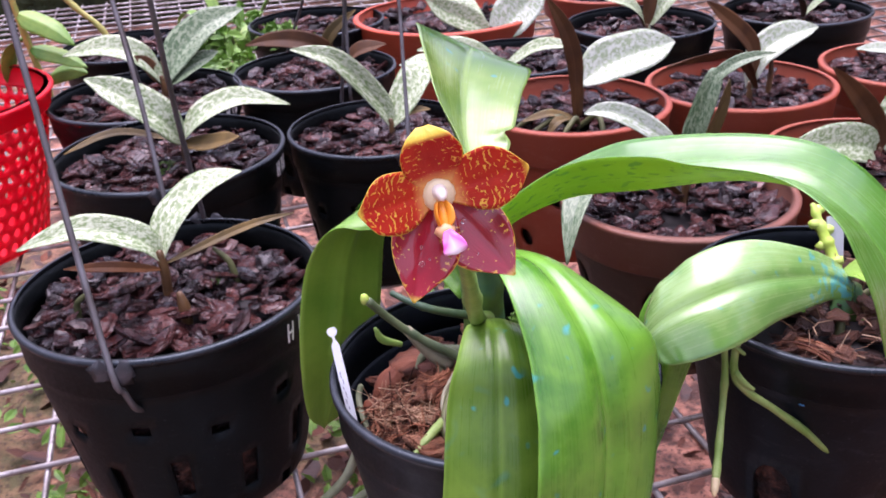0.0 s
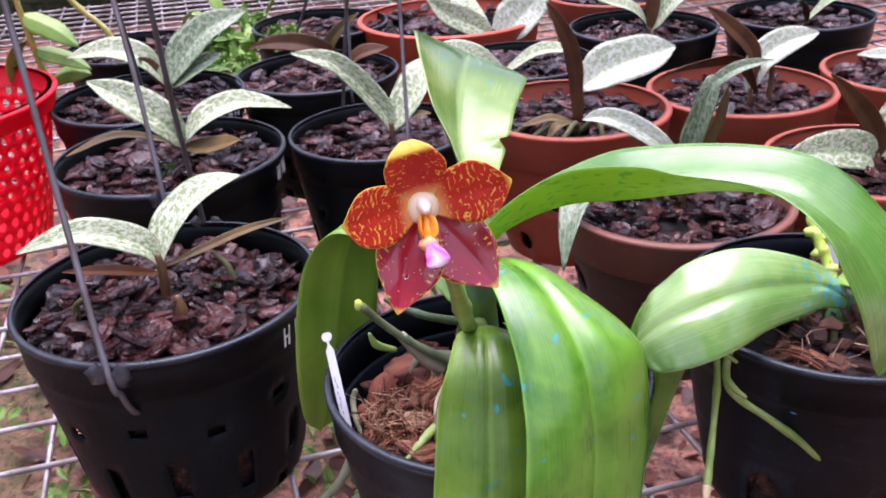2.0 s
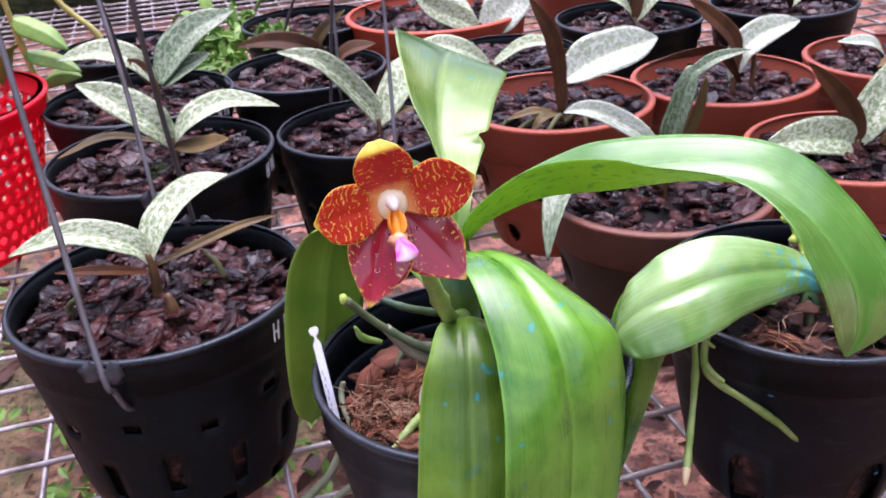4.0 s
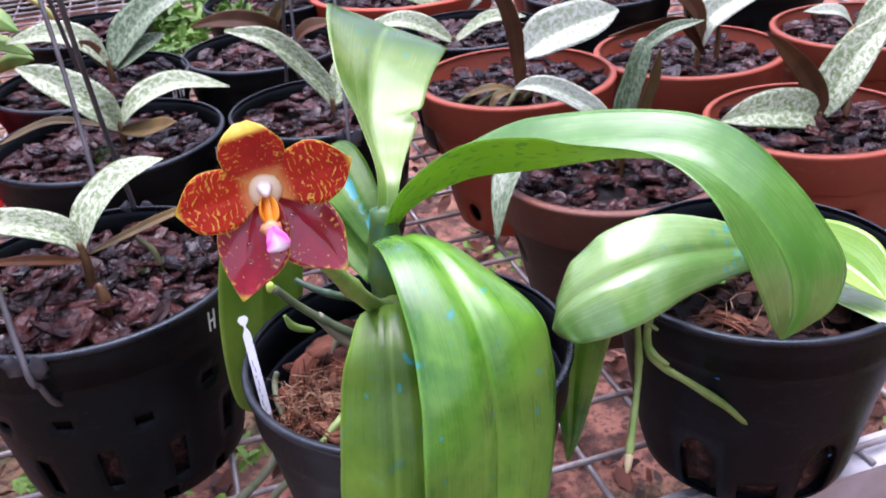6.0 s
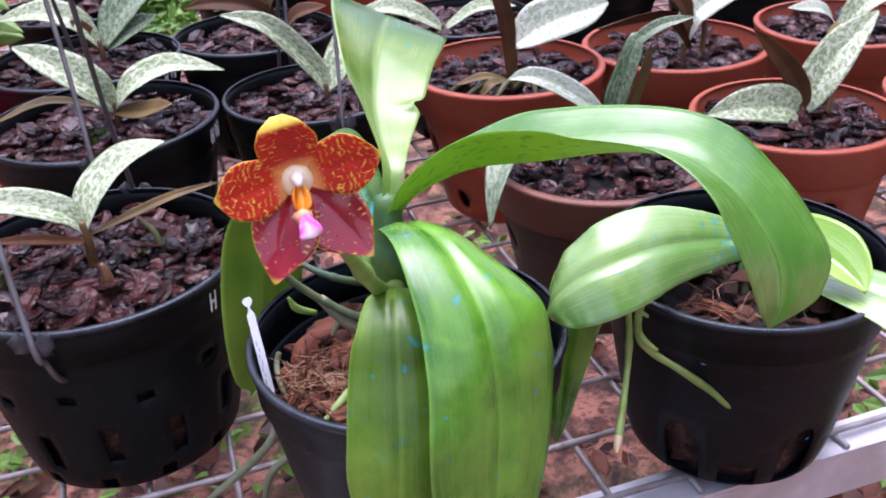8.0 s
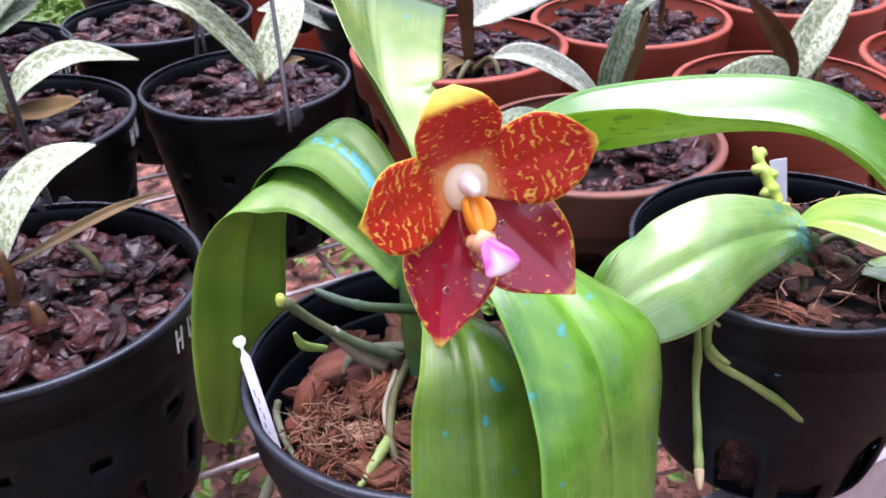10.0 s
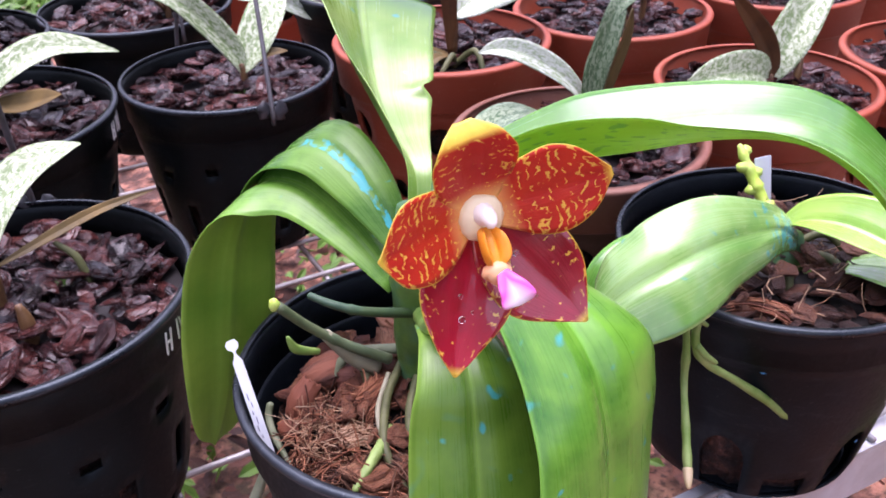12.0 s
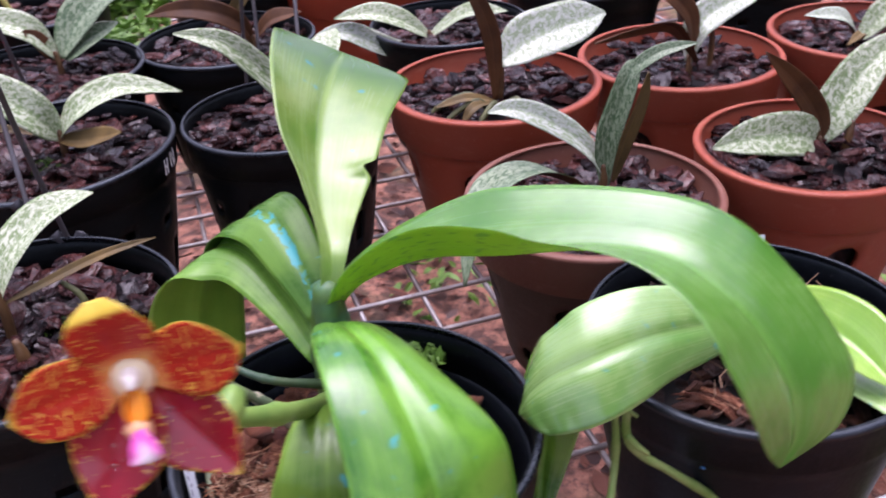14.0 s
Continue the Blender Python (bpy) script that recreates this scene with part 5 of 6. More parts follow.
def husk_plate(place, facing, turn, size, bow, seed, mat, label):
    """A solid scrap of husk skin: a bowed plate with a ragged outline, its outer face turned towards `facing`."""
    length, width, thick = size
    n, m = 14, 10
    top, bot, faces = [], [], []
    for i in range(n + 1):
        f = 2 * i / n - 1
        for j in range(m + 1):
            s = 2 * j / m - 1
            rag = 1 + 0.16 * noise.noise(Vector((f * 2.2, s * 2.2, seed * 3.1))) + 0.09 * noise.noise(Vector((f * 7, s * 7, seed * 1.7)))
            round_off = math.sqrt(max(0.12, 1 - 0.55 * f * f))
            x, y = length / 2 * f * rag, width / 2 * s * rag * round_off
            z = -bow * length * (0.6 * s * s + 0.4 * f * f) + 0.07 * width * noise.noise(Vector((f * 2, s * 3, seed)))
            top.append(Vector((x, y, z)))
            bot.append(Vector((x * 0.97, y * 0.97, z - thick * (1.1 - 0.3 * abs(s)))))
    w, k = m + 1, len(top)
    for i in range(n):
        for j in range(m):
            a = i * w + j
            faces += [(a, a + w, a + w + 1, a + 1), (k + a, k + a + 1, k + a + w + 1, k + a + w)]
    ring = [j for j in range(w)] + [i * w + m for i in range(1, n + 1)] + [n * w + j for j in range(m - 1, -1, -1)] + [i * w for i in range(n - 1, 0, -1)]
    faces += [(a, b, k + b, k + a) for a, b in zip(ring, ring[1:] + ring[:1])]
    plate = new("husk_plate", mesh_of("husk_plate", top + bot, faces, [mat]))
    plate.matrix_basis = Matrix.Translation(place) @ Vector(facing).to_track_quat("Z", "Y").to_matrix().to_4x4() @ Matrix.Rotation(radians(turn), 4, "Z")
    tagged(plate, label, "husk piece", "husk shells")


husk_plate((-0.0350, 0.4000, 0.1165), (-0.35, -0.75, 0.55), 70, (0.019, 0.012, 0.0022), 0.34, 1, HUSK_SKIN, "smooth red-brown husk shell standing on edge in the pot")
husk_plate((-0.0190, 0.4120, 0.1235), (-0.05, -0.55, 0.85), 15, (0.024, 0.016, 0.0028), 0.34, 2, HUSK_SKIN, "arched orange-brown husk shell under the old spike")
husk_plate((-0.0050, 0.4050, 0.1205), (0.25, -0.60, 0.75), -30, (0.022, 0.012, 0.0025), 0.30, 3, HUSK_SKIN, "orange-brown husk shell beside the stem")
husk_plate((-0.0415, 0.3880, 0.1130), (-0.5, -0.5, 0.7), 20, (0.010, 0.009, 0.003), 0.35, 4, HUSK_SKIN, "small knob of red-brown husk by the label")
husk_plate((-0.0140, 0.3730, 0.1165), (0.1, -0.45, 0.9), 8, (0.014, 0.0048, 0.0016), 0.10, 5, HUSK_PALE, "pale splinter of husk on the fibres")
husk_plate((-0.0210, 0.3560, 0.1020), (-0.1, -0.5, 0.85), -25, (0.013, 0.008, 0.003), 0.2, 6, HUSK_PALE, "pale crumbling scrap of husk at the pot wall")
SPILL = "scrap of brown husk spilling from the foot of the pot"
husk_plate((0.2825, 0.4440, 0.0125), (0.5, -0.6, 0.6), 60, (0.024, 0.010, 0.003), 0.25, 11, HUSK_SKIN, SPILL)
husk_plate((0.2860, 0.4580, 0.0150), (0.7, -0.3, 0.6), 110, (0.018, 0.007, 0.003), 0.2, 12, HUSK_PALE, SPILL)
husk_plate((0.2790, 0.4340, 0.0060), (0.4, -0.7, 0.6), 20, (0.016, 0.009, 0.003), 0.3, 13, HUSK_SKIN, SPILL)
husk_plate((0.2905, 0.4500, 0.0050), (0.5, -0.4, 0.8), 150, (0.020, 0.006, 0.0025), 0.15, 14, HUSK_SKIN, SPILL)


def fibres(name, cx, cy, z, r, count, seed, label, mat=FIBRE, span=(0.008, 0.026), thick=(0.00014, 0.00042)):
    rnd = random.Random(seed)
    verts, faces = [], []
    for _ in range(count):
        a, d = rnd.uniform(0, 6.28), r * math.sqrt(rnd.random())
        p = np.array([cx + d * math.cos(a), cy + d * math.sin(a), z + rnd.uniform(0.002, 0.012)])
        b, e = rnd.uniform(0, 6.28), rnd.gauss(0.22, 0.55)
        w = np.array([math.cos(b) * math.cos(e), math.sin(b) * math.cos(e), math.sin(e)])
        length, bow = rnd.uniform(*span), rnd.uniform(-0.34, 0.34)
        q = np.cross(w, (0, 0, 1)) * bow
        me_pts = [p + w * length * (f - 0.5) + q * length * (f - 0.5) ** 2 * 4 for f in (0, 0.33, 0.67, 1)]
        u = unit(np.cross(w, (0.2, 0.1, 0.97)))
        v = np.cross(w, u)
        rad = rnd.uniform(*thick)
        k = len(verts)
        for m_ in me_pts:
            for t in range(3):
                g = 2.094 * t
                verts.append(m_ + rad * (u * math.cos(g) + v * math.sin(g)))
        for i in range(3):
            for t in range(3):
                faces.append((k + 3 * i + t, k + 3 * i + (t + 1) % 3, k + 3 * i + 3 + (t + 1) % 3, k + 3 * i + 3 + t))
    tagged(new(name, mesh_of(name, verts, faces, [mat])), label, "fibre", kind="stuff")


fibres("husk_fibre", -0.0235, 0.3800, 0.1075, 0.018, 110, 5, "loose pale brown coconut fibres on the husk", FIBRE, (0.010, 0.026), (0.00012, 0.0003))
fibres("husk_fibre", -0.0180, 0.3780, 0.1060, 0.024, 190, 15, "loose red-brown coconut fibres on the husk", FIBRE_RED, (0.008, 0.022), (0.00014, 0.0004))
fibres("husk_fibre", -0.0100, 0.3700, 0.1030, 0.034, 150, 25, "loose dark coconut fibres on the husk", FIBRE_DARK)
fibres("husk_crumbs", -0.0310, 0.3660, 0.0980, 0.014, 420, 35, "fuzzy crumbs of coconut husk at the pot wall", FIBRE_RED, (0.002, 0.007), (0.00018, 0.00045))
fibres("husk_crumbs", -0.0230, 0.3600, 0.0975, 0.013, 300, 45, "pale fuzzy crumbs of coconut husk at the pot wall", FIBRE, (0.002, 0.006), (0.00018, 0.0004))
fibres("husk_fibre", rx, ry, rz_ - 0.014, 0.06, 70, 6, "loose brown coconut fibres on the husk")



def bundle(name, a, b, rise, width, count, seed, label, mat):
    """A torn strip of husk: many fibres running side by side from a to b, bowed up and fraying at the ends."""
    rnd = random.Random(seed)
    a, b = np.array(a), np.array(b)
    w = unit(b - a)
    u = unit(np.cross(w, (0, 0, 1)))
    verts, faces = [], []
    for _ in range(count):
        off = u * rnd.gauss(0, width) + np.array([0, 0, rnd.gauss(0, width * 0.45)])
        lo, hi = rnd.uniform(-0.05, 0.2), rnd.uniform(0.8, 1.12)
        fray = u * rnd.gauss(0, width * 1.2) + np.array([0, 0, rnd.gauss(0, width * 0.8)])
        rad, k = rnd.uniform(0.00022, 0.00055), len(verts)
        for i in range(7):
            f = lo + (hi - lo) * i / 6
            p = a + (b - a) * f + np.array([0, 0, rise * 4 * f * (1 - f)]) + off * (0.75 + 0.5 * abs(f - 0.5)) + fray * max(0, f - 0.6) ** 2 * 5
            p = p + u * 0.0006 * math.sin(9 * f + k)
            for t in range(3):
                g = 2.094 * t
                verts.append(p + rad * (u * math.cos(g) + np.cross(w, u) * math.sin(g)))
        for i in range(6):
            for t in range(3):
                faces.append((k + 3 * i + t, k + 3 * i + (t + 1) % 3, k + 3 * i + 3 + (t + 1) % 3, k + 3 * i + 3 + t))
    tagged(new(name, mesh_of(name, verts, faces, [mat])), label, "fibre", kind="stuff")


STRIP = "torn red-brown strip of coconut husk fibre in the pot"
bundle("husk_strip", (-0.018, 0.386, 0.112), (0.008, 0.392, 0.119), 0.004, 0.0030, 70, 12, STRIP, FIBRE_RED)
bundle("husk_strip", (-0.030, 0.366, 0.105), (-0.012, 0.350, 0.104), 0.005, 0.0030, 110, 3, STRIP, FIBRE_DARK)
bundle("husk_strip", (-0.024, 0.356, 0.102), (0.006, 0.346, 0.104), 0.006, 0.0030, 110, 4, STRIP, FIBRE_RED)
bundle("husk_strip", (-0.006, 0.365, 0.110), (0.010, 0.345, 0.108), 0.006, 0.0026, 90, 5, STRIP, FIBRE_DARK)
bundle("husk_strip", (0.180, 0.425, 0.112), (0.205, 0.398, 0.112), 0.006, 0.0030, 90, 6, STRIP, FIBRE_RED)
bundle("husk_strip", (0.235, 0.420, 0.112), (0.268, 0.425, 0.114), 0.006, 0.0030, 90, 7, STRIP, FIBRE_DARK)
bundle("husk_strip", (0.262, 0.440, 0.116), (0.285, 0.420, 0.112), 0.005, 0.0030, 90, 8, STRIP, FIBRE_RED)

ROOTS = [
    ([(0.010, 0.400, 0.128), (0.000, 0.380, 0.125), (-0.004, 0.360, 0.117), (0.002, 0.345, 0.108)], 0.0018, MOSSY, "dark green root in the pot"),
    ([(0.004, 0.396, 0.127), (-0.004, 0.378, 0.122), (-0.0035, 0.362, 0.113)], 0.0011, ROOT_PALE, "thin pale root in the pot"),
    ([(0.016, 0.392, 0.128), (0.008, 0.372, 0.122), (0.006, 0.352, 0.112)], 0.0019, MOSSY, "dark green root in the pot"),
    ([(0.000, 0.372, 0.118), (-0.010, 0.356, 0.1175), (-0.019, 0.346, 0.113)], 0.0023, ROOT, "pale green root with a lime tip"),
    ([(0.012, 0.408, 0.130), (-0.010, 0.412, 0.128), (-0.018, 0.410, 0.118)], 0.0024, ROOT_GREY, "grey root over the husk"),
    ([(-0.044, 0.415, 0.075), (-0.054, 0.420, 0.060), (-0.065, 0.420, 0.038), (-0.089, 0.420, 0.014), (-0.11, 0.42, -0.004)], 0.0026, ROOT_GREY, "aerial root growing out through the pot wall"),
    ([(-0.0467, 0.4046, 0.114), (-0.0482, 0.4009, 0.109), (-0.0463, 0.3924, 0.104), (-0.0416, 0.3793, 0.100)], 0.0016, ROOT_GREY, "pale grey-green root curling along the pot wall"),
    ([(-0.0052, 0.4057, 0.124), (-0.0040, 0.3989, 0.119), (-0.0017, 0.3938, 0.112), (0.0017, 0.3855, 0.104)], 0.0021, MOSSY, "dark green root growing down into the husk"),
    ([(-0.036, 0.410, 0.040), (-0.050, 0.415, 0.034), (-0.066, 0.416, 0.018), (-0.074, 0.415, -0.010)], 0.0023, ROOT_GREY, "aerial root growing out of the pot foot"),
]
for pts, rad, mat, label in ROOTS:
    part("root", tube("root", pts, [rad] * (len(pts) - 1) + [rad * 0.6], mat, 24, 9, ((0.4, 0.12), (0.7, 0.1))), orchid, label)

# ---- the second orchid, in the pot over the rail ----
orchid2 = thing("leafy_orchid", "orchid with broad light green leaves and hanging aerial roots", "orchid", at=(0, 0, 0))
part("leaf", blade("leaf", [(0.228, 0.447, 0.128, 0.0045), (0.2065, 0.431, 0.147, 0.0115), (0.1812, 0.4145, 0.1580, 0.0178), (0.1542, 0.401, 0.1640, 0.0228), (0.1290, 0.3935, 0.1610, 0.0250), (0.1105, 0.3935, 0.1525, 0.0245), (0.1000, 0.3950, 0.1420, 0.0205), (0.0960, 0.3965, 0.1310, 0.0125)],
                   [(0.30, 0.60, 0.74), (0.12, 0.84, 0.50)],
                   (LEAF_SPRAY, LEAF_UNDER), (-0.12, -0.16, -0.20, -0.22, -0.30, -0.40), 0.05, 0.0020, 64, 24, 0.003, 41, 0.12, bulge=0.04), orchid2, "broad light leaf with blue spray at its base")
part("leaf", blade("leaf", [(0.205, 0.450, 0.122, 0.008), (0.170, 0.440, 0.138, 0.015), (0.142, 0.433, 0.1440, 0.0175), (0.122, 0.428, 0.134, 0.0175), (0.1145, 0.426, 0.108, 0.0170), (0.1115, 0.429, 0.073, 0.0135), (0.110, 0.431, 0.035, 0.006), (0.108, 0.433, 0.012, 0.001)],
                   [(0, 1, 0.1), (-0.1, 1, 0.2), (-0.35, 0.9, 0.2), (-0.7, 0.7, 0.1), (-0.85, 0.5, 0), (-0.9, 0.4, 0), (-0.9, 0.4, 0), (-0.9, 0.4, 0)], (LEAF, LEAF_UNDER_OLIVE), -0.12, 0.12, 0.0018, 48, 14, 0.015, 47), orchid2, "narrow leaf hanging down beside the pot")
part("leaf", blade("leaf", [(0.22, 0.455, 0.132, 0.004), (0.23, 0.447, 0.141, 0.0105), (0.241, 0.43, 0.1455, 0.0165), (0.251, 0.411, 0.144, 0.017), (0.258, 0.396, 0.1395, 0.01), (0.2606, 0.388, 0.1363, 0.001)],
                   [(-0.80, -0.45, -0.40), (-0.85, -0.40, -0.20)], (LEAF_YOUNG, LEAF_YOUNG), 0.45, 0.10, 0.0018, 44, 18, 0.02, 43), orchid2, "young lime green leaf folded along its midrib")
part("leaf", blade("leaf", [(0.231, 0.446, 0.112, 0.005), (0.2455, 0.4305, 0.1225, 0.0095), (0.2575, 0.4127, 0.1307, 0.0183), (0.2705, 0.394, 0.1325, 0.0203), (0.2825, 0.3745, 0.1295, 0.0205), (0.292, 0.356, 0.118, 0.0185), (0.297, 0.343, 0.1, 0.0135), (0.297, 0.336, 0.078, 0.001)],
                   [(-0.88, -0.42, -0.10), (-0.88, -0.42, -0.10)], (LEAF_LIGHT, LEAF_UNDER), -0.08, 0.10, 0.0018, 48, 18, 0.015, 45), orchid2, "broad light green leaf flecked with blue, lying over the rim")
part("stem", tube("stem", [(0.226, 0.452, 0.095), (0.227, 0.452, 0.115), (0.227, 0.453, 0.130)], [0.010, 0.010, 0.006], STEM, 12, 12), orchid2, "short green stem")
for pts, rad in (([(0.205, 0.440, 0.128), (0.172, 0.418, 0.148), (0.150, 0.402, 0.148), (0.1445, 0.393, 0.134), (0.1435, 0.390, 0.120), (0.150, 0.388, 0.109), (0.164, 0.387, 0.098), (0.182, 0.3862, 0.083), (0.2005, 0.3862, 0.0655)], 0.0021),
                 ([(0.165, 0.412, 0.146), (0.145, 0.402, 0.150), (0.1385, 0.394, 0.139), (0.1385, 0.389, 0.120), (0.1375, 0.385, 0.103), (0.132, 0.369, 0.092), (0.1262, 0.3525, 0.082)], 0.0018)):
    root = part("aerial_root", tube("aerial_root", pts, [rad * 0.9] * 2 + [rad] * (len(pts) - 2), ROOT, 44, 10, ((0.30, 0.14), (0.44, -0.08), (0.56, 0.25), (0.72, -0.10), (0.84, 0.16), (0.95, 0.30))), orchid2, "pale green aerial root")
    e, d = np.array(pts[-1]), unit(np.array(pts[-1]) - np.array(pts[-2]))
    part("root_tip", tube("root_tip", [e - d * 0.001, e + d * 0.004, e + d * 0.0075], [rad * 1.25, rad * 1.05, rad * 0.5], ROOT_TIP, 10, 10), root, "tan root tip")
    stub = np.array(pts[-5]) + np.array([0.0, -0.001, 0.0])
    part("root_stub", tube("root_stub", [stub, stub + np.array([0.004, -0.002, -0.005]), stub + np.array([0.0095, -0.003, -0.0095])], [rad * 0.9, rad * 0.8, rad * 0.5], ROOT, 10, 8), root, "short side root")
for pts, rad in (([(0.232, 0.448, 0.118), (0.240, 0.437, 0.122), (0.247, 0.425, 0.112)], 0.0036), ([(0.218, 0.444, 0.118), (0.214, 0.432, 0.122), (0.212, 0.425, 0.112)], 0.0034), ([(0.232, 0.460, 0.116), (0.250, 0.455, 0.125), (0.262, 0.440, 0.110)], 0.003)):
    part("root", tube("root", pts, rad * 0.75, MOSSY, 16, 9), orchid2, "green root arching into the husk")
spike = part("young_spike", tube("young_spike", [(0.232, 0.470, 0.110), (0.2335, 0.490, 0.126), (0.229, 0.500, 0.140), (0.2245, 0.510, 0.155)], [0.0032, 0.0034, 0.0032, 0.0016], LIME, 26, 9, ((0.3, 0.35), (0.55, 0.4), (0.75, 0.45), (0.9, 0.6))), orchid2, "knobbly lime green spike")
rnd = random.Random(12)
for k, (px, py, pz) in enumerate(((0.2345, 0.488, 0.127), (0.2285, 0.497, 0.133), (0.2325, 0.502, 0.141), (0.2245, 0.503, 0.145), (0.2285, 0.510, 0.151))):
    part("bract", blob("bract", (0.0044, 0.0034, 0.0030), LIME, k, 0.3, 8, 6), spike, "small lime bract", (px, py, pz))
tag2 = thing("plant_label", "white plastic plant label standing in the pot", "plant label", at=(0.238, 0.500, 0.126))
s2 = part("strip", box_mesh("strip", (0.011, 0.0008, 0.046), WHITE, 0.0003), tag2)
s2.rotation_euler = (radians(-14), 0, radians(6))

# blue spray flecks and marker strokes on the pots
rnd = random.Random(9)
for k in range(6):
    a, z = radians(rnd.uniform(228, 300)), rnd.uniform(0.03, 0.11)
    q = 0.70 + (0.945 - 0.70) * min(1, z / (0.8 * RIGHT[2]))
    q = q if z < 0.10 else 0.974
    fleck = new("spray_fleck", blob("spray_fleck", (0.0016, 0.0003, 0.0006), BLUE_SPRAY, k, 0.4, 8, 5))
    fleck.location = (rx + RIGHT[3] * q * math.cos(a) , ry + RIGHT[3] * q * math.sin(a), z)
    fleck.rotation_euler = (0, 0, a + math.pi / 2)
    tagged(fleck, "small dried blue spray fleck on the black pot", "spray fleck", "blue spray flecks")


def strokes(cx, cy, r, h, angles, label):
    """Rough hand-drawn marker strokes on the band below a rim."""
    ob = thing("marker_writing", label, "writing", at=(cx, cy, h))
    for a, dz, tall, tilt in angles:
        a = radians(a)
        bar = part("stroke", box_mesh("stroke", (0.0014, 0.0006, tall), CHALK, 0.0002), ob)
        bar.location = (r * math.cos(a), r * math.sin(a), dz)
        bar.rotation_euler = (0, radians(tilt), a + math.pi / 2)


MARKS = [(-2.6, 0, 0.012, 6), (0, 0, 0.012, 10), (-1.3, 0, 0.003, 80), (4.5, 0.001, 0.011, 4), (7.2, 0.0, 0.012, -14), (9.4, 0.001, 0.012, 5)]
for (cx, cy, h, r, a0) in ((-0.167, 0.500, 0.133, 0.0913, -28.0), (-0.222, 0.732, 0.135, 0.0955, -10.0), (-0.295, 0.930, 0.128, 0.098, -20.0)):
    strokes(cx, cy, r * 0.9755, h * 0.885, [(a0 + a, z, t, w) for a, z, t, w in MARKS], "white hand-drawn marker strokes on the pot rim")


# ---- wire hangers ----
def hanger(label, wires, radius=0.0016):
    ob = thing("wire_hanger", label, "wire hanger", "wire hangers on the pots", at=wires[0][0])
    o = np.array(wires[0][0])
    for pts in wires:
        rel = [tuple(np.array(p) - o) for p in pts]
        part("wire", tube("wire", rel, radius, WIRE, 30, 8), ob)
    return ob


LUG_GREY = plastic("worn_grey_lug", (0.022, 0.024, 0.028), (0.13, 0.13, 0.145), 0.35, 0.7, 0.5)


def clip_lug(x, y, z, turn, label="worn grey two-eared lug moulded on the pot rim"):
    lug = thing("rim_lug", label, "pot lug", "rim lugs", at=(x, y, z))
    lug.rotation_euler = (0, 0, radians(turn))
    for sgn, s in ((-1, 1.0), (1, 1.15)):
        part("ear", blob("ear", (0.0056 * s, 0.0022, 0.0054 * s), LUG_GREY, 3 + sgn, 0.9, 8, 5), lug, at=(sgn * 0.0052, 0, -0.001 * sgn))


hanger("dark steel wire hanger hooked through the pot rim", [
    [(-0.1665, 0.4230, 0.1010), (-0.1672, 0.4165, 0.0985), (-0.1690, 0.4110, 0.1040), (-0.1715, 0.4085, 0.1155), (-0.175, 0.407, 0.130), (-0.198, 0.452, 0.206), (-0.216, 0.487, 0.290), (-0.238, 0.527, 0.400)],
    [(-0.163, 0.5920, 0.118), (-0.164, 0.5900, 0.134), (-0.163, 0.568, 0.207), (-0.160, 0.545, 0.291), (-0.158, 0.525, 0.390)],
], 0.0018)
hanger("dark steel wire hanger standing up from the pot", [
    [(-0.203, 0.636, 0.120), (-0.203, 0.6345, 0.137), (-0.217, 0.668, 0.204), (-0.235, 0.704, 0.268), (-0.262, 0.75, 0.37)],
    [(-0.262, 0.822, 0.120), (-0.262, 0.824, 0.135), (-0.263, 0.80, 0.22), (-0.264, 0.775, 0.29), (-0.266, 0.75, 0.37)],
], 0.0019)
hanger("thin grey wire hanger standing up from the pot", [
    [(-0.0225, 0.704, 0.115), (-0.0225, 0.7025, 0.130), (-0.0235, 0.735, 0.19), (-0.026, 0.770, 0.26), (-0.04, 0.79, 0.38)],
    [(-0.088, 0.852, 0.115), (-0.088, 0.853, 0.130), (-0.075, 0.83, 0.22), (-0.05, 0.80, 0.38)],
], 0.0016)
hanger("thin grey wire hanger standing up from the pot", [
    [(-0.085, 0.919, 0.112), (-0.085, 0.9165, 0.127), (-0.084, 0.930, 0.19), (-0.088, 0.960, 0.30)],
    [(-0.168, 1.074, 0.112), (-0.168, 1.076, 0.127), (-0.135, 1.04, 0.20), (-0.095, 0.975, 0.30)],
], 0.0016)
clip_lug(-0.175, 0.4075, 0.1285, 5)
clip_lug(-0.163, 0.5905, 0.1295, 4)
clip_lug(-0.203, 0.6365, 0.131, 8)
clip_lug(-0.0225, 0.7035, 0.126, 18)


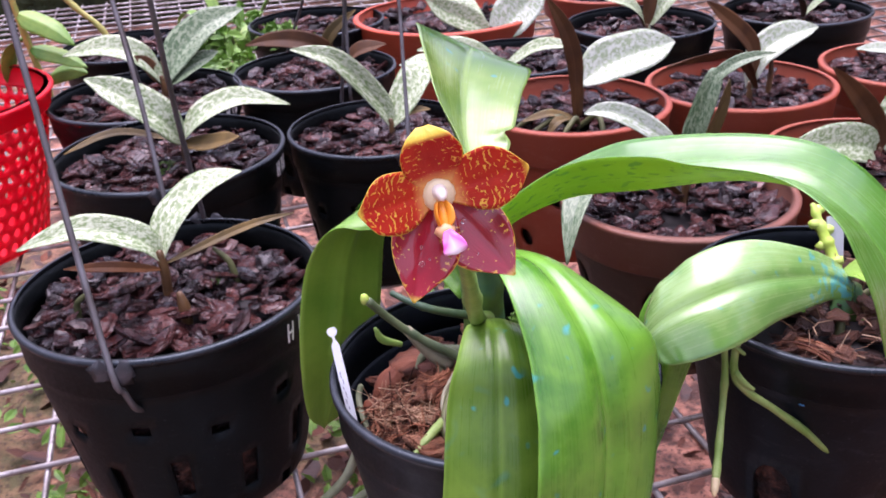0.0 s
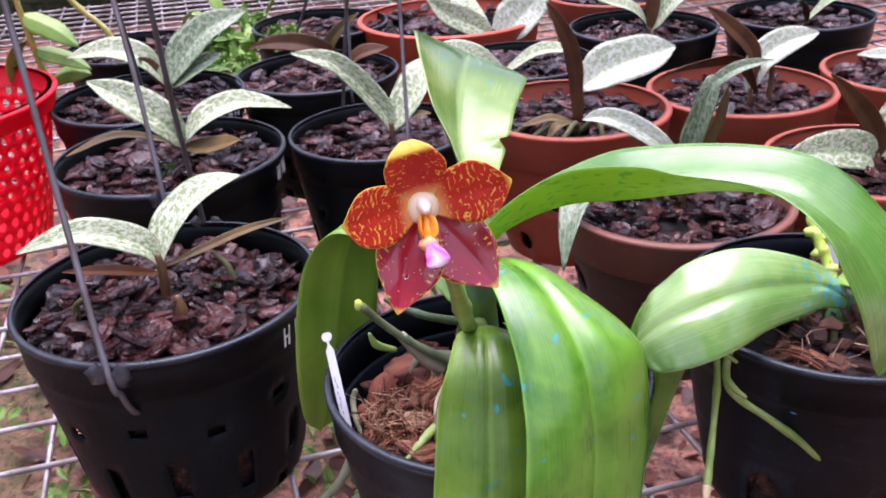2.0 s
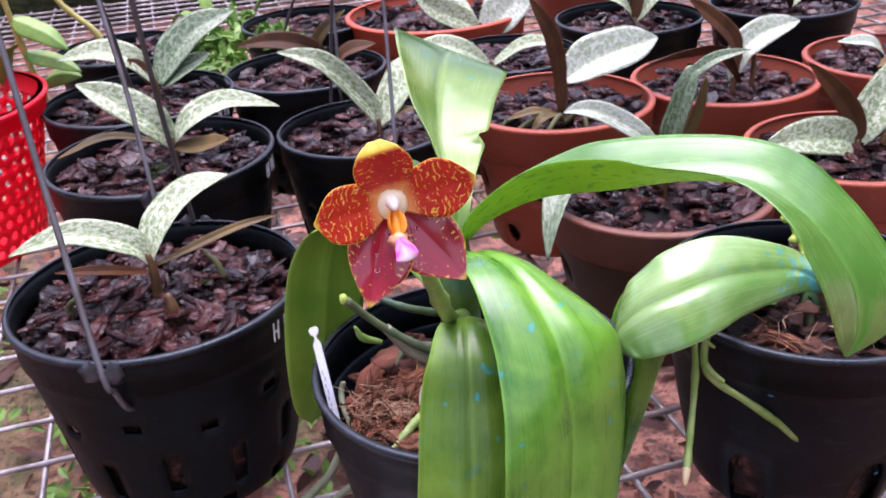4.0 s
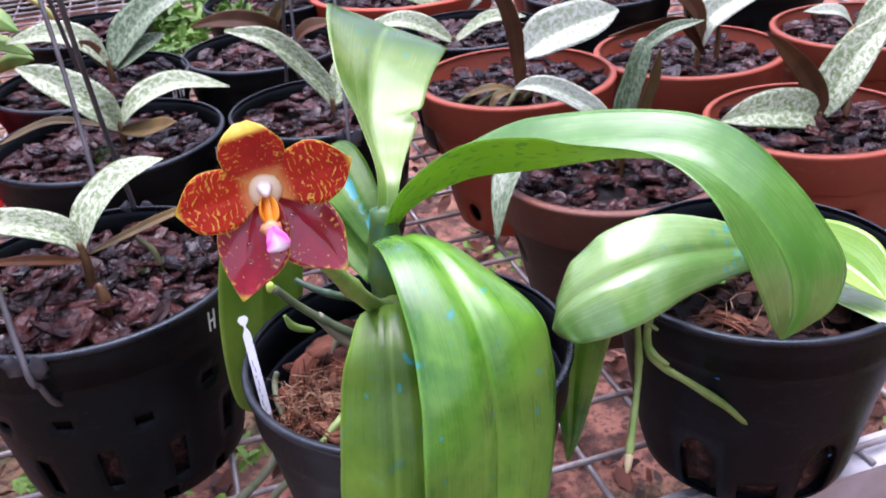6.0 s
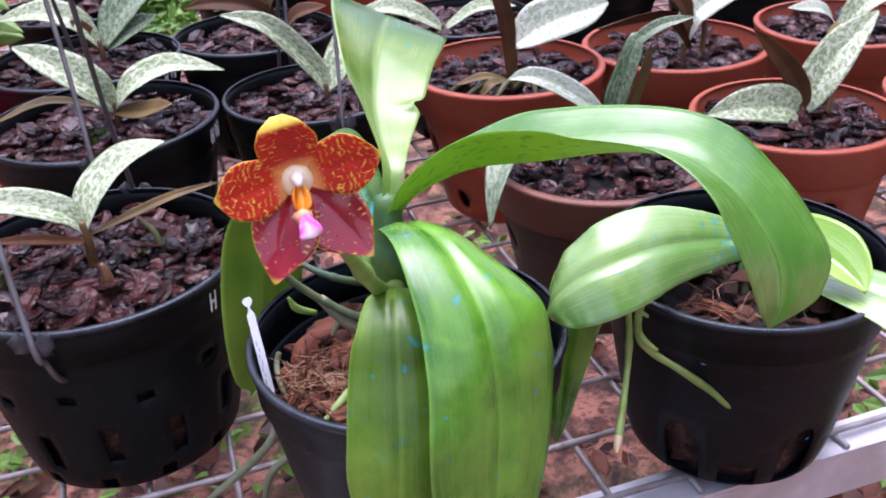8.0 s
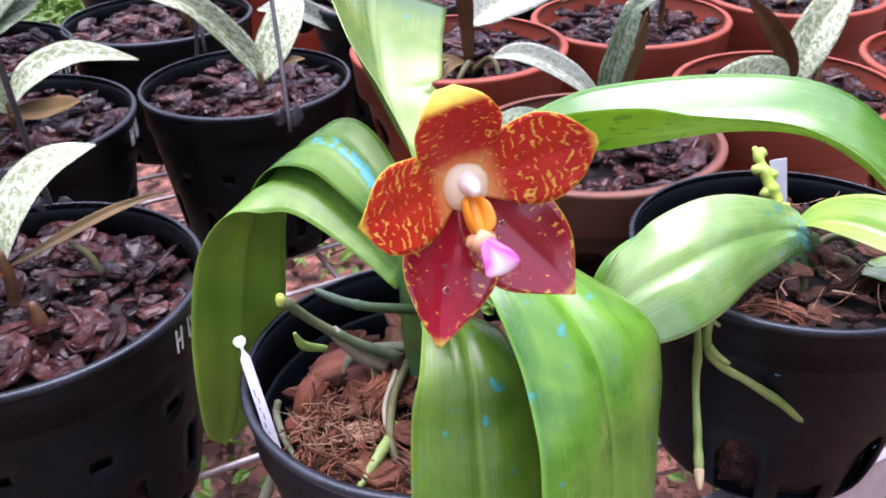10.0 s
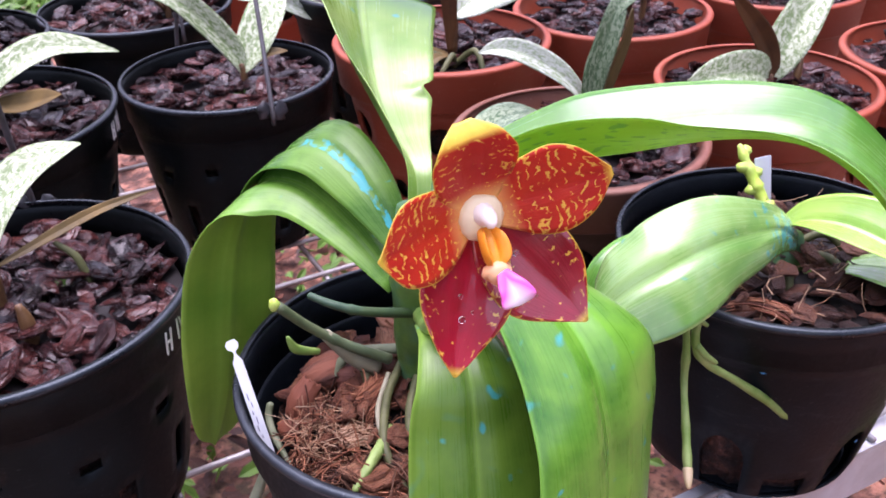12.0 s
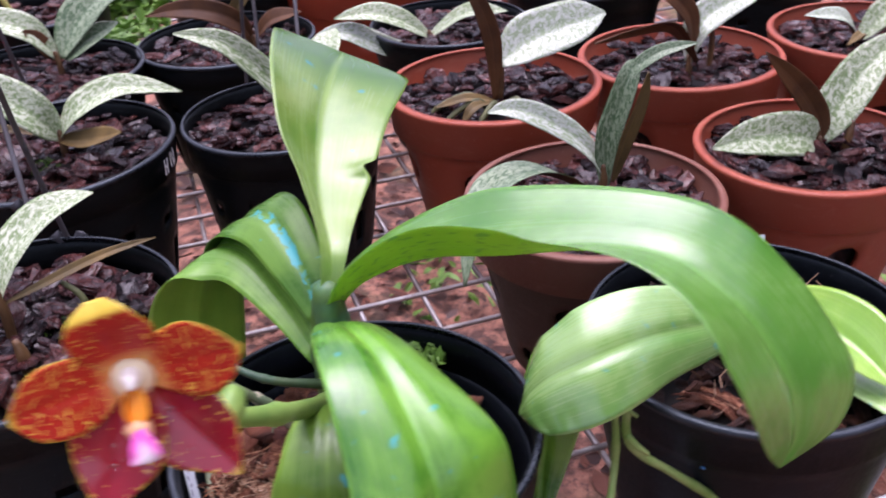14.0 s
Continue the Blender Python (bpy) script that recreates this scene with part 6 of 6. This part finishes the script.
# ---- red basket, clay pot and weeds at the back ----
def basket(x, y, h, r_top, r_foot):
    ob = thing("red_basket", "bright red perforated plastic basket standing on the mesh", "basket", at=(x, y, 0.0003))
    rows = [(r_foot + (r_top - r_foot) * k / 27, 0.002 + (h - 0.022) * k / 27) for k in range(28)]
    inner = [(a - 0.002, z) for a, z in rows]
    cut = []
    for i in range(1, 26, 3):
        for j in range(0, 144, 3):
            j2 = j + (1 if (i // 3) % 2 else 0)
            cut.append((j2, j2 + 2, i, i + 2, "oval"))
    part("body", lathe("body", rows, inner, RED, 144, cut), ob)
    top = [(r_top, h - 0.020), (r_top + 0.003, h - 0.019), (r_top + 0.006, h - 0.005), (r_top + 0.009, h - 0.002), (r_top + 0.008, h), (r_top + 0.003, h)]
    part("rim", lathe("rim", top, [(a - 0.0035, z) for a, z in top], RED, 96), ob, "smooth red rim band")
    disc = [(r_foot * math.cos(2 * math.pi * j / 48), r_foot * math.sin(2 * math.pi * j / 48), z) for z in (0.0, 0.002) for j in range(48)]
    part("base", mesh_of("base", disc, [tuple(range(47, -1, -1)), tuple(range(48, 96))] + [(j, (j + 1) % 48, 48 + (j + 1) % 48, 48 + j) for j in range(48)], [RED], smooth=False), ob)


basket(-0.505, 0.87, 0.150, 0.125, 0.098)
pot("clay_plant_pot", -0.790, 1.470, 0.22, 0.115, "clay", "tall orange clay pot with round side holes", ORANGE, ORANGE, 20, holes="oval")


def leafy(name, label, x, y, z, count, length, half, spread, seed, mat, tall=0.5):
    """A tuft of strap leaves rising and arching from one place."""
    rnd = random.Random(seed)
    ob = thing(name, label, "weed", "weeds at the back", at=(x, y, z))
    for k in range(count):
        a = 2.4 * k + rnd.uniform(-0.4, 0.4)
        ln = length * rnd.uniform(0.6, 1.15)
        d = np.array([math.cos(a), math.sin(a), 0.0])
        o = d * rnd.uniform(0, 0.25) * spread
        up = tall * rnd.uniform(0.6, 1.3)
        pts = [o, o + d * ln * 0.3 + np.array([0, 0, ln * up * 0.7]), o + d * ln * 0.7 + np.array([0, 0, ln * up]), o + d * ln + np.array([0, 0, ln * up * 0.75])]
        part("leaf", sprig([tuple(p) for p in pts], half * rnd.uniform(0.7, 1.2), tuple(np.cross(d, (0, 0, 1))), mats=(mat, mat), n=14, m=6, seed=seed + k), ob)
    return ob


def fern(name, label, x, y, z, r, count, seed, leaf=0.012):
    """A low cushion of many small leaflets."""
    rnd = random.Random(seed)
    verts, faces, uv = [], [], []
    for _ in range(count):
        a, d = rnd.uniform(0, 6.28), r * math.sqrt(rnd.random())
        hgt = (1 - (d / r) ** 2) * r * 0.7 * rnd.uniform(0.2, 1.0) + 0.5 * r * max(0, noise.noise(Vector((d * math.cos(a) * 20, d * math.sin(a) * 20, seed))))
        p = Vector((d * math.cos(a), d * math.sin(a), hgt))
        m = Matrix.Translation(p) @ Euler((rnd.gauss(0, 0.6), rnd.gauss(0, 0.6), rnd.uniform(0, 6.28))).to_matrix().to_4x4()
        s = leaf * rnd.uniform(0.5, 1.3)
        k = len(verts)
        for q in ((-1, 0, 0), (-0.3, 0.42, 0.12), (0.5, 0.34, 0.1), (1, 0, -0.1), (0.5, -0.34, 0.1), (-0.3, -0.42, 0.12)):
            verts.append(m @ (Vector(q) * s))
            uv.append((0.5 + q[0] / 2, 0.5 + q[1]))
        faces += [(k, k + 5, k + 4, k + 3), (k, k + 3, k + 2, k + 1)]
    ob = new(name, mesh_of(name, verts, faces, [WEED], uvs=uv, smooth=False))
    ob.location = (x, y, z)
    return tagged(ob, label, "weed", "weeds", kind="stuff")


def cane_plant():
    """A leafy plant with yellowing canes, rooted in a pot behind the basket."""
    ob = thing("cane_plant", "leafy plant with yellowing canes leaning beside the red basket", "plant", at=(-0.417, 0.990, 0.113))
    o = np.array(ob.location)
    rel = lambda pts: [tuple(np.array(p) - o) for p in pts]
    part("cane", tube("cane", rel([(-0.412, 0.992, 0.090), (-0.417, 0.990, 0.113), (-0.4244, 0.985, 0.170), (-0.4287, 0.980, 0.2214), (-0.434, 0.975, 0.290)]), [0.0034, 0.0036, 0.0034, 0.0030, 0.0025], CANE, 26, 9, ((0.3, 0.3), (0.55, 0.3), (0.8, 0.3))), ob, "yellow-green jointed cane")
    part("cane", tube("cane", rel([(-0.455, 1.090, 0.270), (-0.4188, 1.100, 0.197), (-0.3861, 1.100, 0.1613), (-0.372, 1.100, 0.125)]), [0.0026, 0.0032, 0.0034, 0.0030], CANE, 22, 9, ((0.4, 0.3), (0.7, 0.3))), ob, "yellow-green jointed cane")
    for pts, half, mats, side in (
        ([(-0.4275, 0.982, 0.205), (-0.414, 0.978, 0.200), (-0.390, 0.970, 0.1896), (-0.3687, 0.965, 0.1725)], 0.0125, (LEAF_WEED, LEAF_WEED), (0.3, 0.75, 0.6)),
        ([(-0.4240, 0.985, 0.168), (-0.410, 0.980, 0.166), (-0.385, 0.972, 0.160), (-0.3608, 0.965, 0.1486)], 0.0105, (LEAF_YELLOW, LEAF_WEED), (0.2, 0.8, 0.5)),
        ([(-0.4190, 0.989, 0.128), (-0.405, 0.985, 0.138), (-0.385, 0.980, 0.143), (-0.3657, 0.975, 0.1406)], 0.0110, (WEED, WEED), (0.1, 0.7, 0.7)),
        ([(-0.4260, 0.984, 0.180), (-0.437, 0.984, 0.172), (-0.449, 0.986, 0.152), (-0.4569, 0.990, 0.125)], 0.0120, (WEED, WEED), (0.5, 0.7, 0.4)),
        ([(-0.4300, 0.979, 0.235), (-0.445, 0.985, 0.245), (-0.470, 0.995, 0.238), (-0.490, 1.000, 0.215)], 0.0115, (LEAF_WEED, WEED), (0.2, -0.8, -0.5)),
    ):
        part("leaf", sprig(rel(pts), half, side, mats=mats, seed=int(1000 * half)), ob, "yellowing leaf" if mats[0] is LEAF_YELLOW else "")


cane_plant()
leafy("strap_leaf_plant", "green strap-leaved weed behind the pots", -0.285, 1.32, 0.06, 10, 0.12, 0.010, 0.10, 5, LEAF_WEED, 0.7)
fern("small_leaf_weed", "bright green small-leaved weed growing between the pots", -0.27, 1.28, 0.07, 0.085, 420, 3)
fern("small_leaf_weed", "bright green small-leaved weed growing behind a pot", -0.250, 1.100, 0.085, 0.055, 330, 4, 0.009)
fern("small_leaf_weed", "bright green small-leaved weed growing in a pot behind", -0.19, 1.20, 0.105, 0.04, 220, 6, 0.008)
for k, (x, y, r) in enumerate(((-0.50, 0.98, 0.16), (-0.62, 1.35, 0.20), (-0.20, 1.05, 0.18), (0.10, 1.55, 0.15), (-0.42, 0.78, 0.09), (0.62, 0.98, 0.20), (0.75, 1.2, 0.2), (0.05, 0.95, 0.08), (-0.9, 1.5, 0.2), (0.52, 0.62, 0.14))):
    fern("ground_weed", "low green weeds growing on the soil under the bench", x, y, -0.53, r, 90, 20 + k, 0.017)
leafy("ground_fern", "green fern fronds below the bench edge", 0.60, 0.55, -0.36, 12, 0.16, 0.016, 0.1, 15, WEED, 0.4)


fern("fern_seedling", "small pale green fern seedling growing in the orchid pot", 0.052, 0.464, 0.112, 0.014, 90, 44, 0.0045)
fern("moss_tuft", "green moss growing on the husk in the orchid pot", 0.070, 0.400, 0.104, 0.016, 160, 45, 0.003)
fern("moss_tuft", "tiny green moss tuft between the bark chips", -0.148, 0.512, 0.119, 0.011, 160, 41, 0.0016)
fern("moss_tuft", "tiny green moss tuft between the bark chips", -0.225, 0.722, 0.121, 0.012, 160, 42, 0.0018)
fern("moss_tuft", "tiny green moss tuft between the bark chips", -0.040, 0.762, 0.116, 0.010, 140, 43, 0.0018)
for pts in ([(-0.216, 0.478, 0.118), (-0.215, 0.477, 0.132), (-0.208, 0.476, 0.139)], [(-0.128, 0.512, 0.118), (-0.132, 0.514, 0.136), (-0.141, 0.516, 0.145)]):
    sprout = new("sprout", tube("sprout", pts, [0.0022, 0.0020, 0.0014], MOSSY, 14, 8))
    tagged(sprout, "olive brown sprout curving out of the bark", "sprout", "sprouts in the bark")


def litter(name, count, seed, mat, label):
    rnd = random.Random(seed)
    verts, faces = [], []
    for _ in range(count):
        x, y = rnd.uniform(-1.3, 1.3), 0.3 + 2.0 * rnd.random() ** 1.4
        m = Matrix.Translation((x, y, -0.505 + rnd.uniform(-0.01, 0.02))) @ Euler((rnd.gauss(0, 0.4), rnd.gauss(0, 0.4), rnd.uniform(0, 6.28))).to_matrix().to_4x4()
        s = rnd.uniform(0.008, 0.028)
        k = len(verts)
        for q in ((-1, 0, 0.1), (-0.3, 0.5, 0), (0.6, 0.35, 0.12), (1, 0, 0), (0.4, -0.45, 0.1), (-0.5, -0.4, 0.05)):
            verts.append(m @ (Vector(q) * s))
        faces.append(tuple(range(k, k + 6)))
    ob = new(name, mesh_of(name, verts, faces, [mat], smooth=False))
    tagged(ob, label, "leaf litter", kind="stuff")


litter("leaf_litter", 2600, 31, HUSK_DAMP, "scattered dark dead leaves and chips on the soil")
litter("leaf_litter", 1500, 32, HUSK, "scattered tan dead leaves and chips on the soil")
